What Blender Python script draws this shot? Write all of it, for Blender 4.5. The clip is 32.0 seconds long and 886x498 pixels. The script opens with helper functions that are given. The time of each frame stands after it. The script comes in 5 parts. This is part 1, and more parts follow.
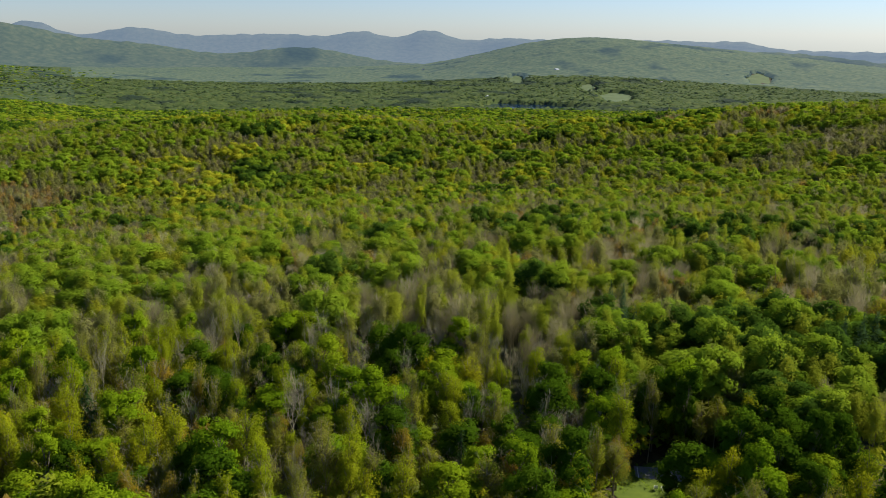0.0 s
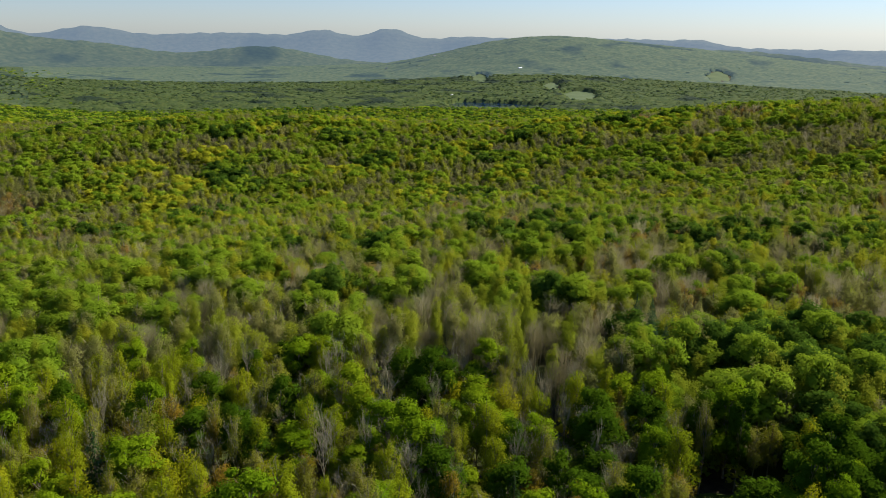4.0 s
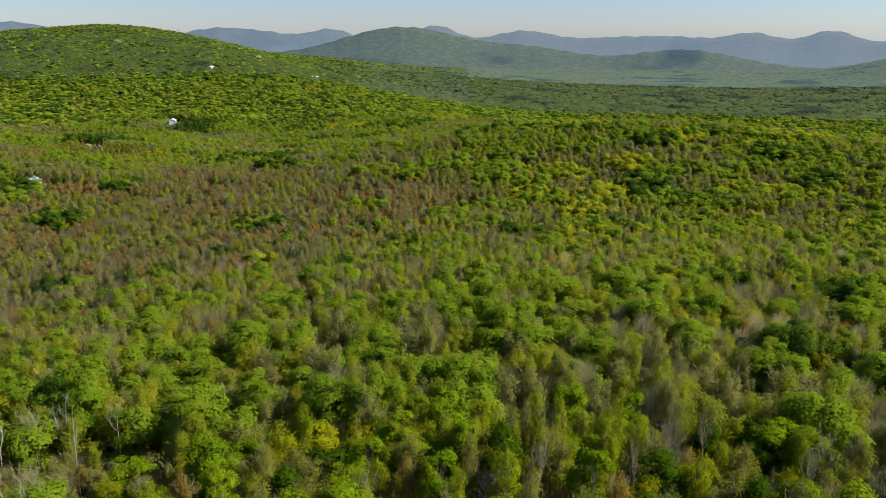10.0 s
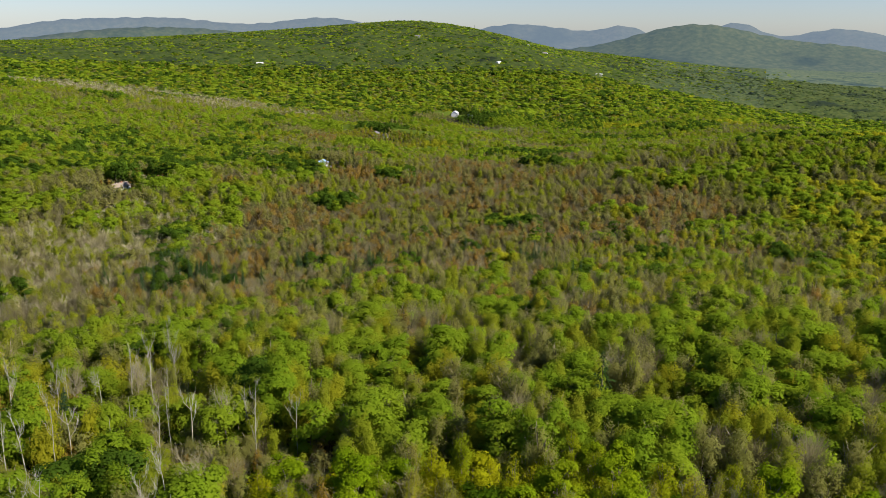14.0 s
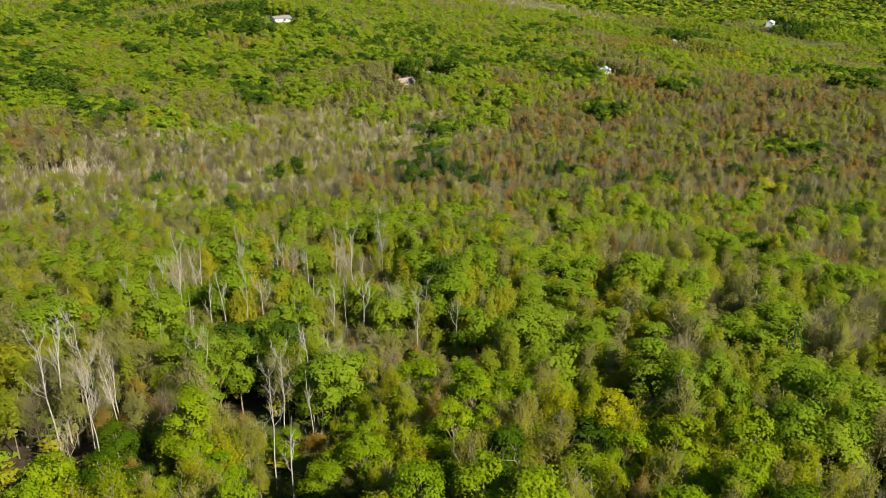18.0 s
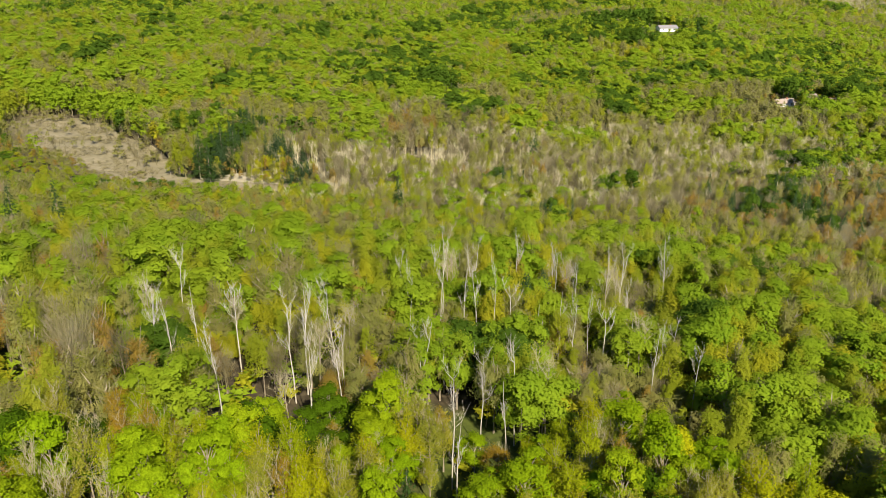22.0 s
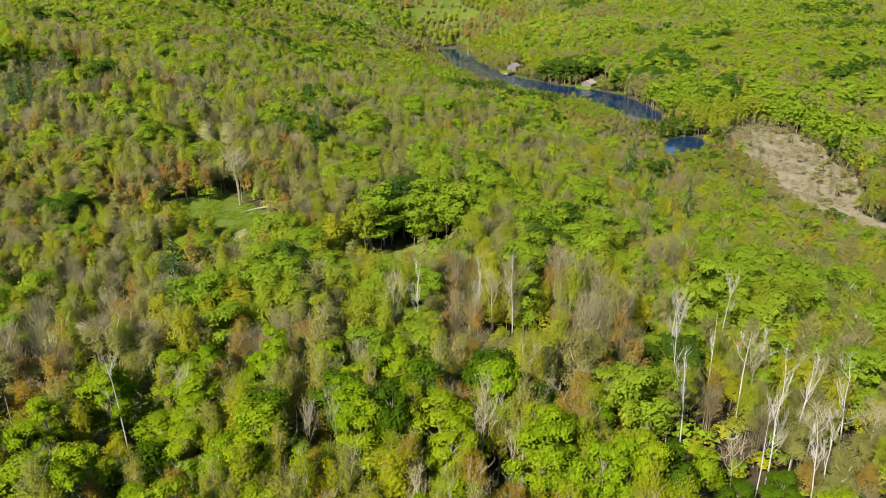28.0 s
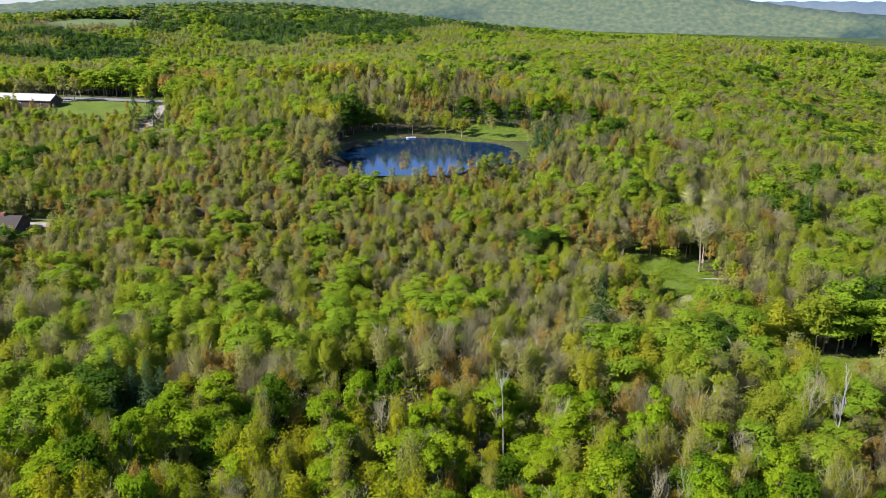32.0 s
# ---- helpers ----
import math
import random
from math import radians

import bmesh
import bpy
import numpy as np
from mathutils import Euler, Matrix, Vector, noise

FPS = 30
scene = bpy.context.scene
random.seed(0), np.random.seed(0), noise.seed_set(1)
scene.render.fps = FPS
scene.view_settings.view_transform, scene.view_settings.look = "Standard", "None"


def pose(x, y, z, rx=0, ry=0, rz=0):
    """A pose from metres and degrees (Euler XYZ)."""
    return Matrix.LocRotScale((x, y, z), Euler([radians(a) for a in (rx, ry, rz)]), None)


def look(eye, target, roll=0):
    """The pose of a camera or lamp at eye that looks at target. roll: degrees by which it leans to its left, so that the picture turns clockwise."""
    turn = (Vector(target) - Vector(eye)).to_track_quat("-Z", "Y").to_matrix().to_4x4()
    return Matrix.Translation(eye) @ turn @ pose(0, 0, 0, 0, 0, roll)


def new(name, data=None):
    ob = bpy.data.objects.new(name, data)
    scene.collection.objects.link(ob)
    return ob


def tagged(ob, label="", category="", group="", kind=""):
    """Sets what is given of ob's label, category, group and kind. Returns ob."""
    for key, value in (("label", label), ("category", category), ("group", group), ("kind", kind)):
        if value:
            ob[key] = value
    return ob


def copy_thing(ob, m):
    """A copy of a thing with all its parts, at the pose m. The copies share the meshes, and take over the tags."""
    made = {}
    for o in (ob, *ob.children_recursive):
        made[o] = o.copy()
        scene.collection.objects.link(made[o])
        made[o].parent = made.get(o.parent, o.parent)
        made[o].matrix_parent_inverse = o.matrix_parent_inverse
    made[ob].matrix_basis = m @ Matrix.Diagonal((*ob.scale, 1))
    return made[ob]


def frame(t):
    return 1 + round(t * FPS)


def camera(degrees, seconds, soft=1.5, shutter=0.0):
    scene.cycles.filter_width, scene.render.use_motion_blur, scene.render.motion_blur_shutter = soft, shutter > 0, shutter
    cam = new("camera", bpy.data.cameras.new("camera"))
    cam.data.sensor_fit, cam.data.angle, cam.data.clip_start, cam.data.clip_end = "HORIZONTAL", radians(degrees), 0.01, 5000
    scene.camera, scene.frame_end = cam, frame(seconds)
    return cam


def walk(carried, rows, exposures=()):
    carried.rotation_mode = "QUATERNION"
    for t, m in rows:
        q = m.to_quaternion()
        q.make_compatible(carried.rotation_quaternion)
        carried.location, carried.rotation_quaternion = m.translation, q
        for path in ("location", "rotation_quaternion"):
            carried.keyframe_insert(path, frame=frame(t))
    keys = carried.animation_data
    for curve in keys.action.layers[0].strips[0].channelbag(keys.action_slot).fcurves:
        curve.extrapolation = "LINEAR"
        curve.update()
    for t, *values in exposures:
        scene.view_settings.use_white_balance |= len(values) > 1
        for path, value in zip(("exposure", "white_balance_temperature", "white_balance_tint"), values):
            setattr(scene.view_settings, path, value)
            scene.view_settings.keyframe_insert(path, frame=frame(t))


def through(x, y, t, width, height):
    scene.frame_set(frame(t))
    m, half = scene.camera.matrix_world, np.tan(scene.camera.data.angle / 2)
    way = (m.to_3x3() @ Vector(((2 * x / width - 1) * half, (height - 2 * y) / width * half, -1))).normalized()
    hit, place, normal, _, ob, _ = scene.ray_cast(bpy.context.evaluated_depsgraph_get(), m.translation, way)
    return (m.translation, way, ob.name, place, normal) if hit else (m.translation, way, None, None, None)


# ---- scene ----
cam = camera(58.77, 32.0, soft=0.75)
PATH = [
    (0, pose(0.00, -0.00, 80.00, 74.567, -0.552, 0.153)),
    (0.5, pose(-1.29, 1.42, 79.96, 74.562, -0.561, -0.473)),
    (1, pose(-2.60, 2.84, 79.93, 74.569, -0.582, -1.082)),
    (1.5, pose(-3.93, 4.25, 79.93, 74.580, -0.625, -1.690)),
    (2, pose(-5.31, 5.65, 79.95, 74.570, -0.652, -2.329)),
    (2.5, pose(-6.72, 7.04, 79.99, 74.563, -0.615, -2.641)),
    (3, pose(-8.15, 8.42, 80.06, 74.549, -0.604, -2.637)),
    (3.5, pose(-9.57, 9.81, 80.14, 74.515, -0.537, -2.667)),
    (5.5, pose(-15.23, 15.57, 80.52, 74.454, -0.434, -2.639)),
    (6, pose(-16.70, 17.17, 80.58, 74.420, -0.302, -0.453)),
    (6.5, pose(-18.18, 18.82, 80.60, 74.373, -0.170, 3.897)),
    (7, pose(-19.66, 20.50, 80.61, 74.369, -0.052, 7.609)),
    (7.5, pose(-21.17, 22.23, 80.59, 74.360, 0.068, 11.269)),
    (8, pose(-22.68, 24.03, 80.56, 74.352, 0.268, 14.277)),
    (8.5, pose(-24.16, 25.92, 80.52, 74.405, 0.543, 17.193)),
    (9, pose(-25.43, 27.88, 80.49, 74.551, 0.431, 20.151)),
    (9.5, pose(-26.40, 29.88, 80.47, 74.568, 0.176, 23.276)),
    (10, pose(-27.02, 31.93, 80.45, 74.567, -0.082, 26.385)),
    (10.5, pose(-27.35, 34.06, 80.44, 74.627, -0.167, 29.437)),
    (11, pose(-27.41, 36.24, 80.45, 74.663, -0.190, 32.452)),
    (11.5, pose(-27.24, 38.44, 80.47, 74.698, -0.173, 35.412)),
    (12, pose(-26.89, 40.63, 80.50, 74.767, -0.154, 37.660)),
    (12.5, pose(-26.37, 42.80, 80.55, 74.798, -0.172, 39.797)),
    (13, pose(-25.72, 44.93, 80.60, 74.804, -0.232, 41.954)),
    (13.5, pose(-24.98, 47.04, 80.65, 74.810, -0.336, 44.179)),
    (14, pose(-24.13, 49.14, 80.69, 74.269, -0.417, 46.776)),
    (14.5, pose(-23.21, 51.24, 80.72, 73.405, -0.391, 49.522)),
    (16.5, pose(-19.22, 59.89, 80.58, 70.001, -0.315, 60.291)),
    (17, pose(-18.38, 62.20, 80.58, 69.200, -0.270, 62.954)),
    (17.5, pose(-17.60, 64.57, 80.62, 68.326, -0.188, 65.748)),
    (18, pose(-16.93, 66.94, 80.68, 67.480, -0.136, 68.617)),
    (18.5, pose(-16.39, 69.32, 80.77, 67.355, -0.093, 71.482)),
    (19, pose(-16.03, 71.69, 80.88, 67.419, -0.051, 74.381)),
    (19.5, pose(-15.82, 74.10, 81.00, 67.471, 0.001, 77.696)),
    (20, pose(-15.76, 76.54, 81.09, 67.522, 0.071, 81.422)),
    (20.5, pose(-15.86, 78.98, 81.15, 67.613, 0.116, 85.261)),
    (21, pose(-16.15, 81.36, 81.19, 67.732, 0.223, 89.036)),
    (21.5, pose(-16.63, 83.64, 81.21, 67.865, 0.281, 92.807)),
    (22, pose(-17.27, 85.83, 81.20, 67.990, 0.261, 96.606)),
    (22.5, pose(-18.06, 87.92, 81.17, 68.100, 0.124, 100.601)),
    (23, pose(-18.99, 89.94, 81.13, 68.214, 0.042, 104.703)),
    (23.5, pose(-20.06, 91.89, 81.08, 68.342, -0.037, 108.900)),
    (24, pose(-21.27, 93.79, 81.04, 68.453, -0.088, 113.161)),
    (24.5, pose(-22.59, 95.60, 81.02, 68.537, -0.146, 117.457)),
    (25, pose(-24.00, 97.31, 81.00, 68.655, -0.167, 121.721)),
    (25.5, pose(-25.50, 98.92, 81.01, 68.754, -0.236, 126.032)),
    (27.5, pose(-31.98, 104.54, 81.13, 69.074, -0.246, 144.748)),
    (28, pose(-33.57, 105.64, 81.17, 69.149, -0.297, 149.481)),
    (28.5, pose(-35.14, 106.63, 81.20, 69.261, -0.388, 154.234)),
    (29, pose(-36.68, 107.53, 81.22, 69.523, -0.501, 158.964)),
    (29.5, pose(-38.19, 108.31, 81.21, 70.887, -0.627, 163.616)),
    (30, pose(-39.69, 108.97, 81.19, 72.010, -0.719, 167.962)),
    (30.5, pose(-41.19, 109.46, 81.16, 72.334, -0.839, 172.442)),
    (31, pose(-42.70, 109.81, 81.14, 72.665, -0.904, 177.434)),
    (31.5, pose(-44.19, 110.05, 81.13, 72.988, -1.055, 182.431)),
    (32, pose(-45.68, 110.24, 81.13, 73.329, -1.177, 187.452)),
]
walk(cam, PATH, ((0, 0.67, 6300, 12), (6, 0.67, 6300, 12), (13, 0.66, 6550, 14), (19, 1.02, 6800, 14), (23, 1.2, 6800, 15), (25.5, 1.25, 6600, 15), (29, 1.26, 6250, 17), (32, 1.24, 5850, 19)))

# ---- sky and sun ----
SUN_ELEVATION, SUN_AZIMUTH = 38.0, 63.0  # degrees, azimuth clockwise from +y
sky = bpy.data.worlds.new("sky")
scene.world = sky
sky.use_nodes = True
tex = sky.node_tree.nodes.new("ShaderNodeTexSky")
tex.sky_type = "NISHITA"
tex.sun_disc = False
tex.sun_elevation, tex.sun_rotation = radians(SUN_ELEVATION), radians(SUN_AZIMUTH)
tex.air_density, tex.dust_density, tex.ozone_density = 1.0, 0.15, 2.0
background = sky.node_tree.nodes["Background"]
background.inputs["Strength"].default_value = 0.092
tint = sky.node_tree.nodes.new("ShaderNodeMix")
tint.data_type, tint.blend_type = "RGBA", "MULTIPLY"
tint.inputs[0].default_value, tint.inputs[7].default_value = 1.0, (0.52, 0.62, 0.85, 1)
sky.node_tree.links.new(tex.outputs[0], tint.inputs[6])
sky.node_tree.links.new(tint.outputs[2], background.inputs["Color"])

lamp = bpy.data.lights.new("sun", "SUN")
lamp.energy, lamp.angle, lamp.color = 5.0, radians(0.5), (1.0, 0.93, 0.80)
sun = new("sun", lamp)
az, el = radians(SUN_AZIMUTH), radians(SUN_ELEVATION)
sun.matrix_world = look((900 * math.sin(az) * math.cos(el), 900 * math.cos(az) * math.cos(el), 900 * math.sin(el)), (0, 0, 0))


# ---- materials ----
def material(name, rough=0.9):
    m = bpy.data.materials.new(name)
    m.use_nodes = True
    nodes, links = m.node_tree.nodes, m.node_tree.links
    shader = nodes["Principled BSDF"]
    shader.inputs["Roughness"].default_value = rough
    shader.inputs["Specular IOR Level"].default_value = 0.2
    return m, nodes, links, shader


def noise_at(nodes, links, scale, detail=3.0, coords="Object"):
    """A noise texture in metres; scale is its grain's size."""
    where = nodes.new("ShaderNodeTexCoord")
    n = nodes.new("ShaderNodeTexNoise")
    n.inputs["Scale"].default_value, n.inputs["Detail"].default_value = 1.0 / scale, detail
    links.new(where.outputs[coords], n.inputs["Vector"])
    return n.outputs["Fac"]


def ramp(nodes, links, fac, stops):
    r = nodes.new("ShaderNodeValToRGB")
    e = r.color_ramp.elements
    while len(e) < len(stops):
        e.new(0.5)
    for k, (at, colour) in enumerate(stops):
        e[k].position, e[k].color = at, (*colour, 1)
    links.new(fac, r.inputs["Fac"])
    return r.outputs["Color"]


def plain(name, colour, rough=0.8, grain=0.3, vary=0.25, metal=0.0, bump=0.0):
    """A surface of one colour with stains and grain."""
    m, nodes, links, shader = material(name, rough)
    fac = noise_at(nodes, links, grain, 4.0)
    dark = [c * (1 - vary) for c in colour]
    light = [min(1, c * (1 + vary)) for c in colour]
    links.new(ramp(nodes, links, fac, ((0.3, dark), (0.7, light))), shader.inputs["Base Color"])
    shader.inputs["Metallic"].default_value = metal
    if bump:
        b = nodes.new("ShaderNodeBump")
        b.inputs["Strength"].default_value, b.inputs["Distance"].default_value = bump, grain
        links.new(fac, b.inputs["Height"])
        links.new(b.outputs["Normal"], shader.inputs["Normal"])
    return m


def leaf_material(name, stops, through=0.38, joined=False):
    """Leaves: each tree takes its own tone from the ramp; light passes through them."""
    m = bpy.data.materials.new(name)
    m.use_nodes = True
    nodes, links = m.node_tree.nodes, m.node_tree.links
    nodes.remove(nodes["Principled BSDF"])
    if joined:
        tone = nodes.new("ShaderNodeAttribute")
        tone.attribute_name = "tone"
        half = nodes.new("ShaderNodeMath")
        half.operation = "MULTIPLY_ADD"
        half.inputs[1].default_value = 0.3
        links.new(nodes.new("ShaderNodeObjectInfo").outputs["Random"], half.inputs[0])
        shade = nodes.new("ShaderNodeMath")
        shade.operation = "MULTIPLY"
        shade.inputs[1].default_value = 0.7
        links.new(tone.outputs["Fac"], shade.inputs[0])
        links.new(shade.outputs[0], half.inputs[2])
        fac = half.outputs[0]
    else:
        fac = nodes.new("ShaderNodeObjectInfo").outputs["Random"]
    grain = noise_at(nodes, links, 0.9, 2.0)
    # joined woods take a brighter copy of each tone, extra light in the colour
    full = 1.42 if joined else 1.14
    mix = nodes.new("ShaderNodeMath")
    mix.operation = "MULTIPLY_ADD"
    mix.inputs[1].default_value, mix.inputs[2].default_value = (0.2, -0.1) if joined else (0.36, -0.18)
    links.new(grain, mix.inputs[0])
    add = nodes.new("ShaderNodeMath")
    add.operation, add.use_clamp = "ADD", True
    even = nodes.new("ShaderNodeMath")
    even.operation = "MULTIPLY_ADD"
    even.inputs[1].default_value, even.inputs[2].default_value = (0.6, 0.2) if joined else (0.66, 0.17)
    links.new(fac, even.inputs[0])
    links.new(mix.outputs[0], add.inputs[0])
    links.new(even.outputs[0], add.inputs[1])
    # joined copies keep more blue, which paints a little haze into the leaves
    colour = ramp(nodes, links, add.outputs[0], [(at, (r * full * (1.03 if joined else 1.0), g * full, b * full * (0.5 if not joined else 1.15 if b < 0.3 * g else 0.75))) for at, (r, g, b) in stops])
    diffuse, thin = nodes.new("ShaderNodeBsdfDiffuse"), nodes.new("ShaderNodeBsdfTranslucent")
    # single leaves: small flecks of paler and darker green, each tilted its own way
    fleck = noise_at(nodes, links, 0.45 if joined else 0.3, 3.0)
    pale = 0.3 if joined else 0.8
    spot = ramp(nodes, links, fleck, ((0.3, (1 - 0.4 * pale,) * 3), (0.5, (1.0, 1.0, 1.0)), (0.68, (1 + 0.32 * pale,) * 3)))
    dapple = nodes.new("ShaderNodeMix")
    dapple.data_type, dapple.blend_type = "RGBA", "MULTIPLY"
    dapple.inputs[0].default_value = 1.0
    links.new(colour, dapple.inputs[6])
    links.new(spot, dapple.inputs[7])
    colour = dapple.outputs[2]
    relief = nodes.new("ShaderNodeBump")
    relief.inputs["Strength"].default_value, relief.inputs["Distance"].default_value = (0.1, 0.3) if joined else (0.5, 0.25)
    links.new(fleck, relief.inputs["Height"])
    links.new(relief.outputs["Normal"], diffuse.inputs["Normal"])
    both = nodes.new("ShaderNodeMixShader")
    both.inputs[0].default_value = through
    links.new(colour, diffuse.inputs["Color"])
    links.new(colour, thin.inputs["Color"])
    links.new(diffuse.outputs[0], both.inputs[1])
    links.new(thin.outputs[0], both.inputs[2])
    links.new(both.outputs[0], nodes["Material Output"].inputs["Surface"])
    return m


TWIGS = plain("brown_twigs", (0.29, 0.26, 0.15), 0.95, 0.6, 0.25)
FRESH = ((0.0, (0.10, 0.175, 0.008)), (0.35, (0.135, 0.21, 0.010)), (0.7, (0.165, 0.23, 0.012)), (1.0, (0.195, 0.25, 0.015)))
DEEP = ((0.0, (0.033, 0.068, 0.006)), (0.5, (0.05, 0.096, 0.008)), (1.0, (0.073, 0.127, 0.010)))
OLIVE = ((0.0, (0.145, 0.165, 0.03)), (0.4, (0.168, 0.18, 0.04)), (0.8, (0.185, 0.182, 0.047)), (1.0, (0.20, 0.182, 0.054)))
RUST = ((0.0, (0.18, 0.155, 0.022)), (0.5, (0.21, 0.152, 0.026)), (1.0, (0.235, 0.145, 0.034)))
YELLOW = ((0.0, (0.225, 0.245, 0.012)), (0.5, (0.26, 0.275, 0.013)), (1.0, (0.295, 0.30, 0.015)))
PINE = ((0.0, (0.026, 0.055, 0.024)), (0.5, (0.04, 0.075, 0.036)), (1.0, (0.055, 0.095, 0.046)))
GREY = ((0.0, (0.085, 0.076, 0.05)), (0.4, (0.125, 0.114, 0.076)), (0.64, (0.23, 0.21, 0.145)), (0.88, (0.42, 0.395, 0.285)))
BLOSSOM = ((0.0, (0.30, 0.31, 0.23)), (1.0, (0.46, 0.45, 0.38)))
LIGHT = ((0.0, (0.145, 0.19, 0.010)), (0.5, (0.185, 0.222, 0.013)), (1.0, (0.22, 0.24, 0.017)))
LIME = ((0.0, (0.19, 0.21, 0.010)), (0.5, (0.225, 0.238, 0.012)), (1.0, (0.255, 0.252, 0.015)))
TONES = dict(maple=FRESH, ash=LIGHT, beech=LIME, deep=DEEP, olive=OLIVE, rust=RUST, yellow=YELLOW, pine=PINE, grey=GREY, blossom=BLOSSOM)
TONES["aspen"] = ((0.0, (0.165, 0.185, 0.025)), (0.5, (0.20, 0.21, 0.032)), (1.0, (0.235, 0.22, 0.045)))
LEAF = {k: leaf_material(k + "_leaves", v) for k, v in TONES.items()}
# the LEAF tones again, brightened by colour to look better lit
LIT_WOODS = {k: leaf_material(k + "_woodland", v, 0.52, True) for k, v in TONES.items()}
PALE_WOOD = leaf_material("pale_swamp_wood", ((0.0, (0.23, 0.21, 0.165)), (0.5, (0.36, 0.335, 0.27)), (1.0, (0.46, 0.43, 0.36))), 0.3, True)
BARK = plain("grey_bark", (0.22, 0.185, 0.125), 0.95, 0.5, 0.35)
PALE_BARK = plain("pale_dead_bark", (0.36, 0.335, 0.26), 0.9, 0.6, 0.25)


# ---- the lie of the land ----
def swell(x, y, cx, cy, r, h):
    return h * np.exp(-((x - cx) ** 2 + (y - cy) ** 2) / (2 * r * r))


def rise(v, a, b):
    u = np.clip((v - a) / (b - a), 0, 1)
    return u * u * (3 - 2 * u)


def hill(x, y, cx, cy, rx, ry, h):
    return h * np.exp(-(((x - cx) / rx) ** 2 + ((y - cy) / ry) ** 2) / 2)


def oval(x, y, cx, cy, rx, ry, turn=0.0, reach=1.6):
    """1 inside an oval, falling to 0 at reach times its size."""
    c, s = math.cos(radians(turn)), math.sin(radians(turn))
    d = np.hypot(((x - cx) * c + (y - cy) * s) / rx, (-(x - cx) * s + (y - cy) * c) / ry)
    u = np.clip((reach - d) / (reach - 1), 0, 1)
    return u * u * (3 - 2 * u)


def way_off(x, y, line):
    """The distance from a line of (x, y, half width) beyond its half width."""
    best = np.full(np.shape(x), 1e9)
    for (ax, ay, aw), (bx, by, bw) in zip(line, line[1:]):
        t = np.clip(((x - ax) * (bx - ax) + (y - ay) * (by - ay)) / ((bx - ax) ** 2 + (by - ay) ** 2), 0, 1)
        best = np.minimum(best, np.hypot(x - ax - t * (bx - ax), y - ay - t * (by - ay)) - aw - t * (bw - aw))
    return best


def along(x, y, line, flat, fade):
    u = np.clip(1 - (way_off(x, y, line) - flat) / fade, 0, 1)
    return u * u * (3 - 2 * u)


def level(z, mask, height):
    return z * (1 - mask) + height * mask


RIVER = ((-470, -640, 13), (-449, -570, 13), (-420, -500, 13), (-408, -430, 15), (-411, -380, 20), (-424, -335, 19), (-409, -285, 14), (-397, -250, 9))
POND = (-3, -177, 31, 39, -8)


